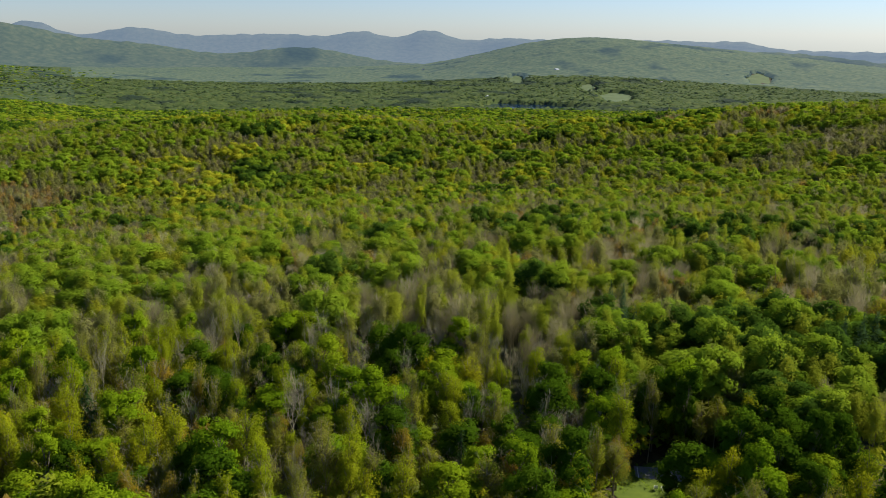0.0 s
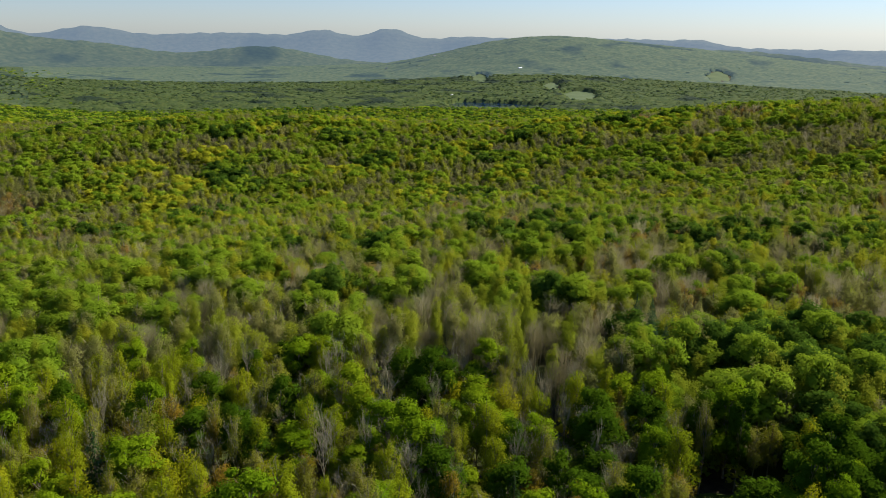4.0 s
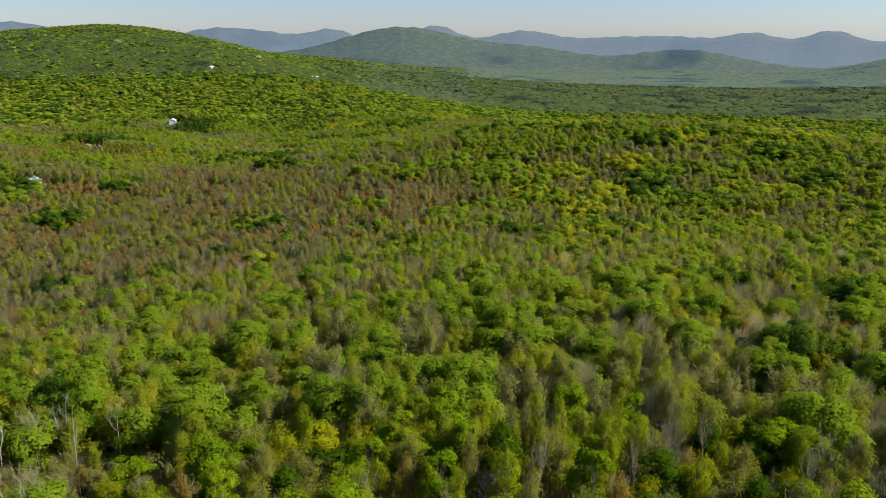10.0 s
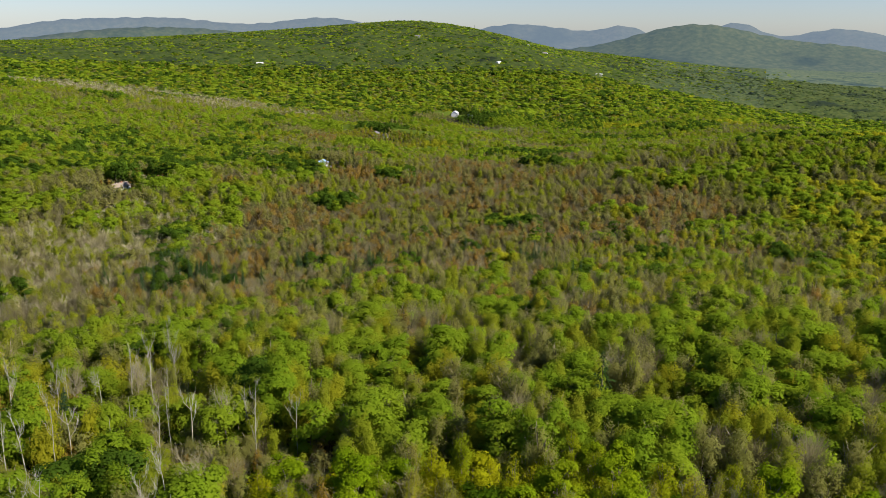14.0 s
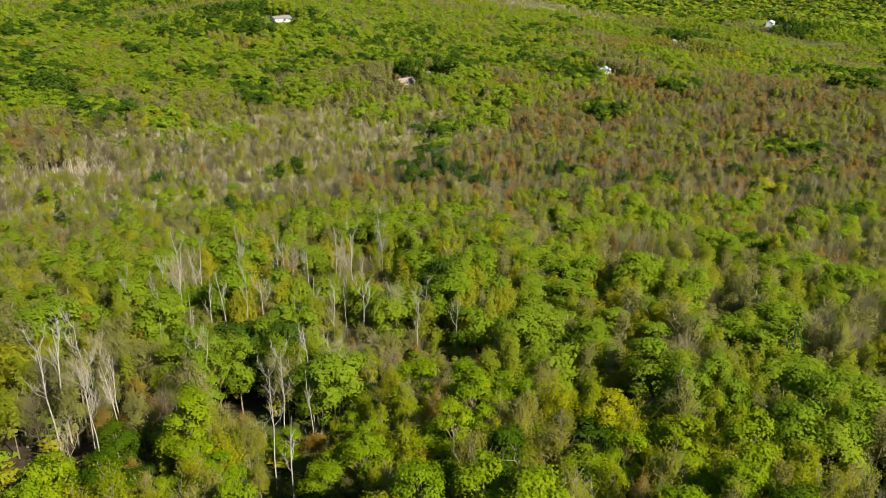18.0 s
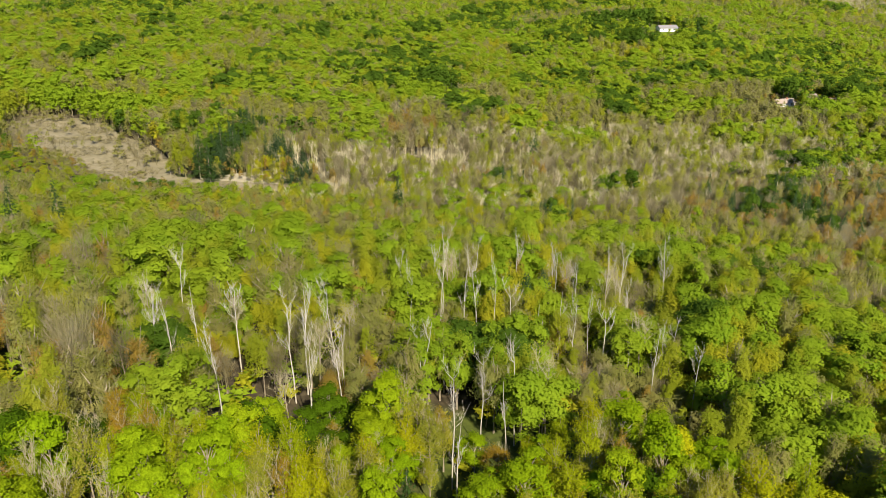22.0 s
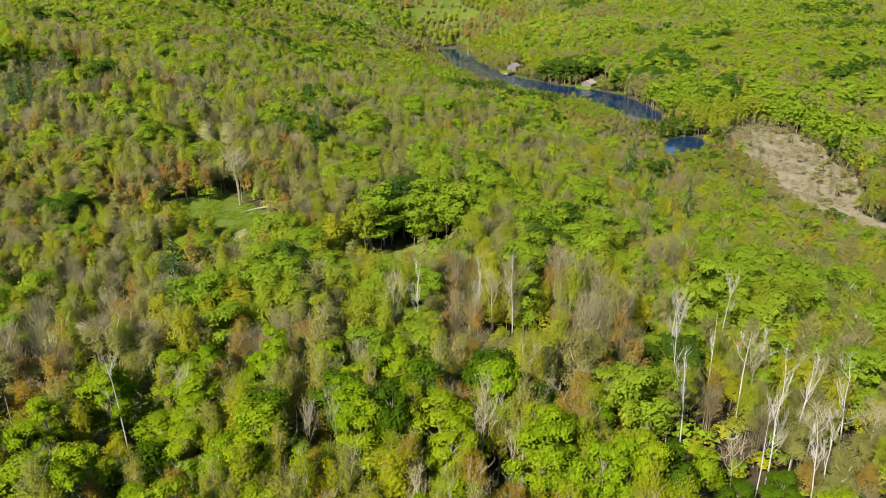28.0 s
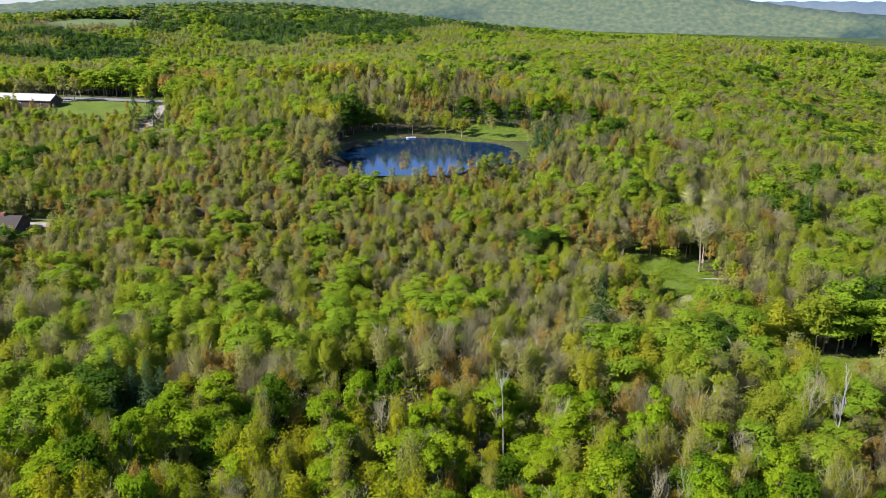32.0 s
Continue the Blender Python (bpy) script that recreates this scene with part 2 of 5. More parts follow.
def land(x, y):
    """The ground's height, of hills and hollows."""
    x, y = np.asarray(x, float), np.asarray(y, float)
    z = -108.0 * rise(y + 0.55 * x, 700, 1500)
    z = z + hill(x, y, 480, 3500, 330, 420, 78) + hill(x, y, 1050, 3500, 620, 450, 112)
    z += hill(x, y, -2260, 2420, 620, 620, 98) + hill(x, y, -2700, 1300, 700, 700, 18) + hill(x, y, -1500, 2000, 500, 500, 15)
    z += swell(x, y, 0, 100, 110, -8.1)
    z += swell(x, y, -110, 60, 110, 16.4)
    z += swell(x, y, -220, 200, 130, 1.1)
    z += swell(x, y, -330, 80, 150, -20.3)
    z += swell(x, y, 0, 280, 140, 28.2)
    z += swell(x, y, -120, 400, 150, -20.3)
    z += swell(x, y, -300, 700, 130, 20.9)
    z += swell(x, y, -130, 745, 120, 26.9)
    z += swell(x, y, 60, 750, 120, 3.0)
    z += swell(x, y, 450, -1250, 300, 57.7)
    z += swell(x, y, 350, -870, 200, -57.1)
    z += swell(x, y, -60, -700, 180, -3.2)
    z += swell(x, y, -425, -570, 130, -42.0)
    z += swell(x, y, 100, 420, 160, -28.5)
    z += swell(x, y, -80, -80, 110, -7.7)
    z += swell(x, y, 20, -180, 140, 14.0)
    z += swell(x, y, -190, -100, 110, 10.5)
    z += swell(x, y, -280, -110, 90, -5.8)
    z += swell(x, y, -370, -190, 150, -13.2)
    z += swell(x, y, -430, -420, 160, -7.2)
    z += swell(x, y, -200, -450, 170, -4.1)
    z += swell(x, y, -310, -340, 110, -13.1)
    z += swell(x, y, 0, -480, 220, 12.8)
    z += swell(x, y, 250, -250, 220, 14.7)
    z += swell(x, y, -560, 330, 220, -20.2)
    z += swell(x, y, -740, 150, 260, -25.9)
    z += swell(x, y, -620, -350, 260, -4.7)
    z += swell(x, y, -250, -800, 350, 30.1)
    z += swell(x, y, 350, 550, 260, 8.0)
    z += swell(x, y, -50, 900, 250, -42.7)
    z += swell(x, y, 450, 900, 350, 36.1)
    z += swell(x, y, -450, 900, 380, -6.0)
    z += swell(x, y, -950, 900, 450, -86.2)
    z += swell(x, y, -1000, 300, 400, 32.7)
    z += swell(x, y, 250, -900, 400, -6.3)
    z += swell(x, y, -1100, -500, 500, 16.1)
    z += swell(x, y, 0, -1600, 700, 21.7)
    z += swell(x, y, 900, -900, 500, 24.4)
    z += swell(x, y, -569, 425, 60, 14.3)
    z += swell(x, y, -560, 262, 60, 16.3)
    z += swell(x, y, -776, 205, 70, 23.9)
    z += swell(x, y, -516, 31, 50, 7.7)
    z += swell(x, y, -925, 938, 80, 21.6)
    z += swell(x, y, -790, 665, 70, 11.6)
    z += swell(x, y, 140, -185, 70, -11.4)
    z += swell(x, y, -320, -140, 50, -10.1)
    z += swell(x, y, -372, -330, 60, -7.3)
    z += swell(x, y, -410, -480, 60, -2.6)
    z += 1.2 * np.sin(x / 23.0 + 1.3 * np.sin(y / 41.0)) * np.sin(y / 29.0)
    z = level(z, oval(x, y, -385, -150, 85, 60, 60), -18.4)
    z = level(z, oval(x, y, -345, -40, 60, 30, 80), -21.0)
    z = level(z, along(x, y, RIVER, 14.0, 45.0), -18.2)
    z = level(z, along(x, y, RIVER, 0.0, 4.0), -21.0)
    z = level(z, oval(x, y, -364, -193, 20, 9, 30, 1.35), -21.0)
    z = level(z, oval(x, y, *POND, 1.45), 31.5)
    z = level(z, oval(x, y, *POND, 1.08), 29.6)
    return level(z, oval(x, y, 215, 2080, 150, 140, 0, 1.5), -112.0)


MID = np.array([-22.0, 60.0])  # the middle of the flight


def mesh_object(name, verts, faces, mats, index=None, tone=None, smooth=False, normals=None):
    me = bpy.data.meshes.new(name)
    verts, faces = np.asarray(verts, np.float32), np.asarray(faces, np.int32)
    n, k = faces.shape
    me.vertices.add(len(verts))
    me.vertices.foreach_set("co", verts.ravel())
    me.loops.add(n * k)
    me.loops.foreach_set("vertex_index", faces.ravel())
    me.polygons.add(n)
    me.polygons.foreach_set("loop_start", np.arange(0, n * k, k, dtype=np.int32))
    for m in mats:
        me.materials.append(m)
    if index is not None:
        me.polygons.foreach_set("material_index", np.asarray(index, np.int32))
    if smooth:
        me.polygons.foreach_set("use_smooth", np.ones(n, bool))
    if tone is not None:
        a = me.attributes.new("tone", "FLOAT", "FACE")
        a.data.foreach_set("value", np.asarray(tone, np.float32))
    if normals is not None:
        a = me.attributes.new("custom_normal", "FLOAT_VECTOR", "POINT")
        a.data.foreach_set("vector", np.repeat(np.asarray(normals, np.float32), k, axis=0).ravel())
    me.update(calc_edges=True)
    return new(name, me)


def polar_sheet(name, radii, angles, height, mats, closed):
    r, a = np.meshgrid(radii, angles, indexing="ij")
    x, y = MID[0] - r * np.sin(a), MID[1] + r * np.cos(a)
    v = np.stack([x, y, height(x, y, r)], -1).reshape(-1, 3)
    nr, na = len(radii), len(angles)
    i, j = np.meshgrid(np.arange(nr - 1), np.arange(na if closed else na - 1), indexing="ij")
    k = (j + 1) % na
    f = np.stack([i * na + j, (i + 1) * na + j, (i + 1) * na + k, i * na + k], -1).reshape(-1, 4)
    return mesh_object(name, v, f, mats, smooth=True)


def ground_material():
    m, nodes, links, shader = material("forest_floor", 0.95)
    fine, broad = noise_at(nodes, links, 1.5, 5.0), noise_at(nodes, links, 22.0, 3.0)
    litter = ramp(nodes, links, fine, ((0.25, (0.026, 0.021, 0.011)), (0.5, (0.05, 0.04, 0.021)), (0.75, (0.095, 0.074, 0.04))))
    moss = ramp(nodes, links, fine, ((0.25, (0.03, 0.045, 0.007)), (0.75, (0.085, 0.105, 0.014))))
    mix = nodes.new("ShaderNodeMix")
    mix.data_type = "RGBA"
    links.new(ramp(nodes, links, broad, ((0.42, (0, 0, 0)), (0.58, (1, 1, 1)))), mix.inputs[0])
    links.new(litter, mix.inputs[6])
    links.new(moss, mix.inputs[7])
    links.new(mix.outputs[2], shader.inputs["Base Color"])
    return m


radii = np.concatenate([np.linspace(0.5, 300, 76), np.linspace(308, 900, 75), np.geomspace(920, 4850, 70)])
ground = polar_sheet("ground", radii, np.linspace(0, 2 * np.pi, 361)[:-1], lambda x, y, r: land(x, y), [ground_material()], True)
tagged(ground, "leaf-littered forest floor with moss and young grass", "ground", kind="structure")

# ---- openings in the wood ----
def blob(x, y, cx, cy, rx, ry, turn=0.0):
    c, s = math.cos(radians(turn)), math.sin(radians(turn))
    u, w = (x - cx) * c + (y - cy) * s, -(x - cx) * s + (y - cy) * c
    return np.exp(-((u / rx) ** 2 + (w / ry) ** 2) ** 2)


SHORE = ((-312, -30, 8), (-312, -90, 8), (-318, -140, 10), (-332, -182, 12), (-362, -255, 14), (-368, -330, 14), (-380, -420, 14), (-404, -480, 14), (-428, -560, 16))
CLEARING = (-79, -76, 13, 17, 20)
GLADE = (-110, -40, 17, 6, 10)
POND_MEADOW = (-40, -228, 31, 14, -8)
HIGH_FIELD = (-8, -312, 24, 24, 0)
FARM_FIELD = (190, -264, 50, 18, 0)
SCRUB_FIELD = (66, -300, 40, 26, 0)
MARSH = (-389, -150, 78, 25, 52)
MARSH_TONGUE = (-332, -66, 8, 58, -8)
SWALE = (-380, 8, 46, 11, 130)
YARD = (37, 109, 9, 8, 0)
HOUSE_PLOTS = ((-566, 426, 26, 13, 20), (-551, 247, 13, 8, 20), (-572, 277, 20, 10, 20), (-768, 198, 20, 20, 0), (-516, 31, 9, 7, 0), (-800, 668, 15, 10, 0),
               (-850, 655, 12, 9, 0), (-925, 938, 22, 12, 0), (95, -75, 15, 13, 0), (122, -218, 17, 10, 0), (-446, -369, 12, 9, 0), (-441, -463, 12, 9, 0))
LAKE = (215, 2080, 135, 125, 0)
HILL_FIELDS = ((500, 2330, 170, 52, 78), (455, 2560, 110, 30, 80), (1090, 2790, 140, 42, 69), (250, 2780, 110, 28, 85), (650, -1060, 80, 60, 0))
BARE = [(-3, -177, 38, 46, -8), (-364, -193, 26, 13, 30), CLEARING, GLADE, POND_MEADOW, HIGH_FIELD, FARM_FIELD, SCRUB_FIELD, MARSH, MARSH_TONGUE, SWALE, YARD, (-42, -249, 38, 7, 3), (27, 92, 5, 13, -15), LAKE, *HOUSE_PLOTS, *HILL_FIELDS]
ROAD = ((300, -296, 3), (232, -292, 3), (160, -288, 3), (120, -300, 3))
DRIVE = ((152, -285, 2), (140, -250, 2), (136, -228, 3))
LANE = ((-775, 640, 2), (-768, 672, 2), (-762, 690, 2), (-748, 712, 2))


def open_at(x, y, grow=1.0):
    hit = (way_off(x, y, RIVER) < 2) | (way_off(x, y, ROAD) < 4) | (way_off(x, y, DRIVE) < 3) | (way_off(x, y, LANE) < 3)
    for cx, cy, rx, ry, turn in BARE:
        c, s = math.cos(radians(turn)), math.sin(radians(turn))
        u, w = (x - cx) * c + (y - cy) * s, -(x - cx) * s + (y - cy) * c
        a = np.arctan2(w, u)
        edge = grow * (1 + 0.10 * np.sin(3 * a + cx) + 0.07 * np.sin(7 * a + cy))
        hit |= (u / rx) ** 2 + (w / ry) ** 2 < edge * edge
    return hit


# ---- far woods, haze painted on as a bluish glow ----
HAZE_GLOW = (0.24, 0.43, 0.66)


def canopy_material(name, haze_glow, strength, scale=1.0, deep=1.0, brown=0.0, spread=1.0):
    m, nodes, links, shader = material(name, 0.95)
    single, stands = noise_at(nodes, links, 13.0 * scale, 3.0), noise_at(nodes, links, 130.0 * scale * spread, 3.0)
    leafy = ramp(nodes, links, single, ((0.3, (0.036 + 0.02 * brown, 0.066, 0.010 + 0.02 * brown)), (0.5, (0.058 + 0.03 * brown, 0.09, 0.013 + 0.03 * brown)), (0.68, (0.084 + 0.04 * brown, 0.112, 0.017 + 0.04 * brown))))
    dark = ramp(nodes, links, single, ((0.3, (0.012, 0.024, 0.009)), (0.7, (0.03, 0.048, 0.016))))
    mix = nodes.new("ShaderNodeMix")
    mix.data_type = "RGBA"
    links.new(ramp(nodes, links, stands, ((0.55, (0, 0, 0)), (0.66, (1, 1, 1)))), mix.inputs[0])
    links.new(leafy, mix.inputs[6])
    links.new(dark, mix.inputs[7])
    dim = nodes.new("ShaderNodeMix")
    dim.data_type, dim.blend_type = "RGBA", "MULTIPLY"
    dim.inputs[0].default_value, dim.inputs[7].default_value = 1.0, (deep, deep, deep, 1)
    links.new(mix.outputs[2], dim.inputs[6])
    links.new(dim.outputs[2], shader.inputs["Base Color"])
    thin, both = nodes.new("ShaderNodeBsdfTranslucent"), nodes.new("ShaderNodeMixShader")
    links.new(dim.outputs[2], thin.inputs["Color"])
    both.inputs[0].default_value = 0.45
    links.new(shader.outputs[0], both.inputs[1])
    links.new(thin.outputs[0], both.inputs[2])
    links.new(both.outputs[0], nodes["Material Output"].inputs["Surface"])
    # painted haze: the surface itself emits a bluish tint
    shader.inputs["Emission Color"].default_value, shader.inputs["Emission Strength"].default_value = (*haze_glow, 1), strength
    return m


# painted haze by wood: the stronger the glow, the paler and farther it looks
VALLEY = canopy_material("far_woods", HAZE_GLOW, 0.016, 1.0, 1.55, 0.15)
FLANK = canopy_material("flank_woods", HAZE_GLOW, 0.05, 1.2, 1.5, 0.2)
GREEN_HILL = canopy_material("hillside_woods", HAZE_GLOW, 0.008, 1.0, 1.35, 0.0)
HAZY = canopy_material("hazy_woods", HAZE_GLOW, 0.15, 1.4, 1.7, 0.4)
KINDS = ("maple", "ash", "beech", "deep", "olive", "rust", "yellow", "pine", "grey")


def patchy(x, y, size, seed):
    """Smooth random patches from 0 to 1."""
    r = np.random.default_rng(seed)
    v = np.zeros(np.shape(x))
    for k in range(6):
        a, p = r.uniform(0, np.pi), r.uniform(0, 6.28)
        f = r.uniform(0.6, 1.6) / size
        v += np.sin(6.28 * f * (x * math.cos(a) + y * math.sin(a)) + p)
    return np.clip(0.5 + v / 5.0, 0, 1)


def toward(spec, reach):
    """The place that lies reach metres from a plot towards the flight."""
    dx, dy = -30 - spec[0], 85 - spec[1]
    n = math.hypot(dx, dy)
    return spec[0] + dx / n * reach, spec[1] + dy / n * reach


LOW = [(*toward(s, max(s[2:4]) * 0.7 + 13), 18, 14) for s in HOUSE_PLOTS if s[0] not in (-516, 95)] + [(*toward(s, max(s[2:4]) * 0.6 + 10), 20, 14) for s in (POND_MEADOW, HIGH_FIELD)] + [(*toward(CLEARING, 24), 15, 11), (*toward(GLADE, 14), 16, 8)] + [(*toward(s, 60), 62, 40) for s in ((-790, 660), (-925, 938), (-850, 655))] + [(-5, -236, 60, 22), (165, -230, 60, 26), (-36, -145, 14, 22), (30, -130, 16, 14)]


# tall pale trunks
DEAD = ((-170, 102), (-161, 106), (-175, 92), (-153, 70), (-173, 74), (-181, 83), (-180, 91), (-168, 96), (-166, 105), (-180, 116), (-110, 56), (-116, 59), (-113, 85), (-101, 77),
        (-135, 109), (-109, 43), (-134, 36), (-138, 24), (-127, 55), (-121, 70), (-106, 7), (-102, 2), (-162, 66), (-111, 80), (-124, 26), (-121, 52), (-91, 0), (-43, 9), (-118, 51))
# a strip of slender pale stems among green understorey
STEMS = ((-144, 70), (-149, 74), (-148, 77), (-145, 80), (-146, 83), (-143, 88), (-143, 92), (-138, 94), (-140, 97), (-137, 99), (-136, 103), (-129, 106), (-159, 60), (-140, 65), (-126, 112),
         (-109, 84), (-95, 78), (-118, 59), (-107, 57), (-124, 40), (-127, 32), (-120, 31))


def youth(x, y):
    """How high trees stand against full-grown ones."""
    low = 0.5 * blob(x, y, 20, -85, 125, 72, -8) + 0.22 * blob(x, y, -235, -20, 60, 150, 28) + 0.2 * blob(x, y, -330, 330, 170, 110, 130)
    low = np.maximum(low, 0.72 * along(x, y, SHORE, 14.0, 22.0))
    low = np.maximum(low, 0.3 * blob(x, y, 135, -175, 60, 45, 0))
    for cx, cy, rx, ry in LOW:
        low = np.maximum(low, 0.66 * blob(x, y, cx, cy, rx, ry))
    for cx, cy in DEAD + STEMS:
        low = np.maximum(low, 0.5 * blob(x, y, *toward((cx, cy), 6), 8, 8))
    return 1 - low


def species(x, y, rng):
    """The kind of tree at each place: an index into KINDS."""
    p, q = patchy(x, y, 70, 3), patchy(x, y, 35, 5)
    w = np.zeros((9,) + np.shape(x))
    for k, share in enumerate((0.23, 0.17, 0.17, 0.035 * (0.3 + 1.4 * q), 0.25 * (0.4 + 1.2 * p), 0.10 * (0.2 + 1.6 * p), 0.0, 0.006, 0.045 * (0.4 + 1.2 * q))):
        w[k] = share

    def zone(f, *mix):
        w[:] = w * (1 - f) + np.array(mix).reshape(9, *([1] * np.ndim(x))) * f

    # maple, ash, beech, deep, olive, rust, yellow, pine, grey
    zone(0.8 * rise(y + 0.5 * x, 850, 1050), 0.14, 0.10, 0.04, 0.30, 0.24, 0.0, 0.02, 0.12, 0.04)
    zone(blob(x, y, -700, 150, 420, 330, 0), 0.42, 0.18, 0.06, 0.26, 0.05, 0.0, 0.0, 0.015, 0.015)
    zone(blob(x, y, -600, 320, 110, 60, 20), 0.14, 0.08, 0.08, 0.62, 0.05, 0.0, 0.0, 0.03, 0.0)
    zone(0.8 * rise(np.hypot(x, y), 800, 1000), 0.32, 0.26, 0.08, 0.20, 0.08, 0.0, 0.0, 0.04, 0.02)
    zone(blob(x, y, -375, 400, 210, 165, 130), 0.02, 0.01, 0.0, 0.03, 0.22, 0.56, 0.0, 0.03, 0.13)
    zone(blob(x, y, -300, 190, 90, 60, 150), 0.02, 0.02, 0.0, 0.06, 0.26, 0.34, 0.0, 0.20, 0.10)
    zone(blob(x, y, -385, 108, 190, 72, 119), 0.01, 0.01, 0.0, 0.01, 0.07, 0.03, 0.0, 0.01, 0.86)
    zone(blob(x, y, -465, 75, 190, 50, 119), 0.05, 0.05, 0.02, 0.03, 0.38, 0.06, 0.0, 0.03, 0.38)
    zone(blob(x, y, -355, -55, 32, 26, 0), 0.04, 0.02, 0.0, 0.10, 0.14, 0.02, 0.0, 0.55, 0.13)
    zone(blob(x, y, -385, -215, 22, 45, 60), 0.02, 0.02, 0.0, 0.02, 0.14, 0.05, 0.0, 0.0, 0.75)
    zone(blob(x, y, -215, 10, 75, 150, 28), 0.26, 0.16, 0.36, 0.01, 0.19, 0.01, 0.0, 0.005, 0.005)
    zone(blob(x, y, 55, 262, 95, 20, -3), 0.08, 0.04, 0.0, 0.85, 0.03, 0.0, 0.0, 0.0, 0.0)
    zone(blob(x, y, 75, 125, 70, 45, 0), 0.10, 0.10, 0.05, 0.62, 0.06, 0.05, 0.0, 0.02, 0.0)
    zone(blob(x, y, -18, 140, 54, 46, 0), 0.10, 0.13, 0.0, 0.07, 0.20, 0.05, 0.0, 0.0, 0.45)
    zone(blob(x, y, -620, -330, 330, 260, 0), 0.46, 0.20, 0.10, 0.14, 0.08, 0.0, 0.0, 0.01, 0.01)
    zone(blob(x, y, -118, -45, 42, 34, 0), 0.56, 0.14, 0.06, 0.12, 0.10, 0.0, 0.0, 0.02, 0.0)
    zone(0.75 * blob(x, y, 30, 590, 270, 180, 0), 0.20, 0.10, 0.30, 0.03, 0.16, 0.0, 0.20, 0.0, 0.01)
    zone(0.85 * blob(x, y, -115, 240, 120, 140, 0), 0.20, 0.20, 0.40, 0.01, 0.14, 0.02, 0.02, 0.0, 0.01)
    zone(0.8 * blob(x, y, -90, 35, 48, 45, 0), 0.18, 0.10, 0.10, 0.04, 0.24, 0.26, 0.0, 0.0, 0.08)
    zone(blob(x, y, -110, 402, 30, 13, 0), 0.05, 0.0, 0.1, 0.0, 0.10, 0.0, 0.75, 0.0, 0.0)
    zone(blob(x, y, -40, 715, 230, 38, 0), 0.10, 0.05, 0.10, 0.02, 0.08, 0.0, 0.65, 0.0, 0.0)
    zone(blob(x, y, -30, 665, 150, 22, 0), 0.25, 0.15, 0.05, 0.50, 0.05, 0.0, 0.0, 0.0, 0.0)
    zone(blob(x, y, -260, 700, 60, 30, 0), 0.15, 0.10, 0.0, 0.65, 0.0, 0.0, 0.10, 0.0, 0.0)
    zone(0.5 * blob(x, y, 20, 560, 220, 60, 0), 0.15, 0.10, 0.05, 0.02, 0.20, 0.02, 0.46, 0.0, 0.0)
    zone(blob(x, y, -1190, 565, 105, 230, -35), 0.0, 0.0, 0.0, 0.0, 0.10, 0.05, 0.0, 0.02, 0.83)
    zone(0.9 * blob(x, y, 25, -110, 150, 95, 0), 0.11, 0.17, 0.05, 0.03, 0.42, 0.11, 0.0, 0.005, 0.105)
    zone(blob(x, y, 130, -150, 60, 45, 0), 0.15, 0.10, 0.05, 0.30, 0.22, 0.04, 0.0, 0.10, 0.04)
    zone(blob(x, y, -5, -262, 40, 10, 0), 0.02, 0.02, 0.0, 0.0, 0.30, 0.12, 0.0, 0.02, 0.52)
    zone(rise(-y, 520, 800) * rise(x, -250, 100), 0.06, 0.22, 0.0, 0.10, 0.34, 0.05, 0.0, 0.05, 0.18)
    zone(blob(x, y, 420, -1230, 450, 190, 0), 0.02, 0.03, 0.0, 0.06, 0.03, 0.0, 0.0, 0.84, 0.02)
    zone(blob(x, y, 610, -860, 230, 110, 0), 0.03, 0.08, 0.0, 0.18, 0.10, 0.0, 0.0, 0.58, 0.03)
    zone(blob(x, y, -700, 1050, 200, 80, 30), 0.10, 0.10, 0.0, 0.25, 0.20, 0.0, 0.10, 0.20, 0.05)
    c = np.cumsum(w, 0)
    return (rng.random(np.shape(x)) * c[-1] > c).sum(0).clip(0, 8)


# ---- trees: joined ones for the distance, single ones close by ----
def unit(v):
    return v / np.linalg.norm(v, axis=-1, keepdims=True)


def lumps_of(rng, form):
    """The clumps of a full crown for a tree 16 m high: (centre, radius) of each."""
    spread, low, high, size, count = form
    mid, half = (low + high) / 2, (high - low) / 2
    p, q = rng.uniform(0, 6.28, 2)
    out = [(np.array([rng.normal() * 0.4, rng.normal() * 0.4, high - size]), size * rng.uniform(0.8, 1.0))]
    for k in range(count):
        a, u = k * 2.4 + rng.uniform(-0.5, 0.5), rng.uniform(-0.85, 0.95)
        lobe = 1 + 0.22 * math.sin(2 * a + p) + 0.16 * math.sin(3 * a + q)
        r = (spread - size * 0.4) * lobe * math.sqrt(1 - u * u * 0.8) * rng.uniform(0.55, 1.08)
        out.append((np.array([math.cos(a) * r, math.sin(a) * r, mid + (half - size * 0.5) * u + rng.normal() * 0.35]), size * rng.uniform(0.55, 1.2)))
    return out


def boughs_of(rng, form):
    """The rising boughs of an airy crown: where each leaves the stem and where it ends."""
    spread, low, high, size, count = form
    p, q = rng.uniform(0, 6.28, 2)
    fork = low * rng.uniform(0.8, 1.0)
    out = []
    for k in range(count):
        a, f = k * 2.4 + rng.uniform(-0.5, 0.5), (k + 0.6) / count
        lobe = 1 + 0.24 * math.sin(2 * a + p) + 0.18 * math.sin(3 * a + q)
        r = spread * math.sqrt(f) * lobe * rng.uniform(0.75, 1.1)
        top = low + (high - low) * (1 - 0.62 * f ** 1.5) * rng.uniform(0.84, 1.04)
        start = np.array([math.cos(a) * 0.2, math.sin(a) * 0.2, fork + (top - fork) * 0.3 * (1 - f)])
        out.append((start, np.array([math.cos(a) * r, math.sin(a) * r, top])))
    return out


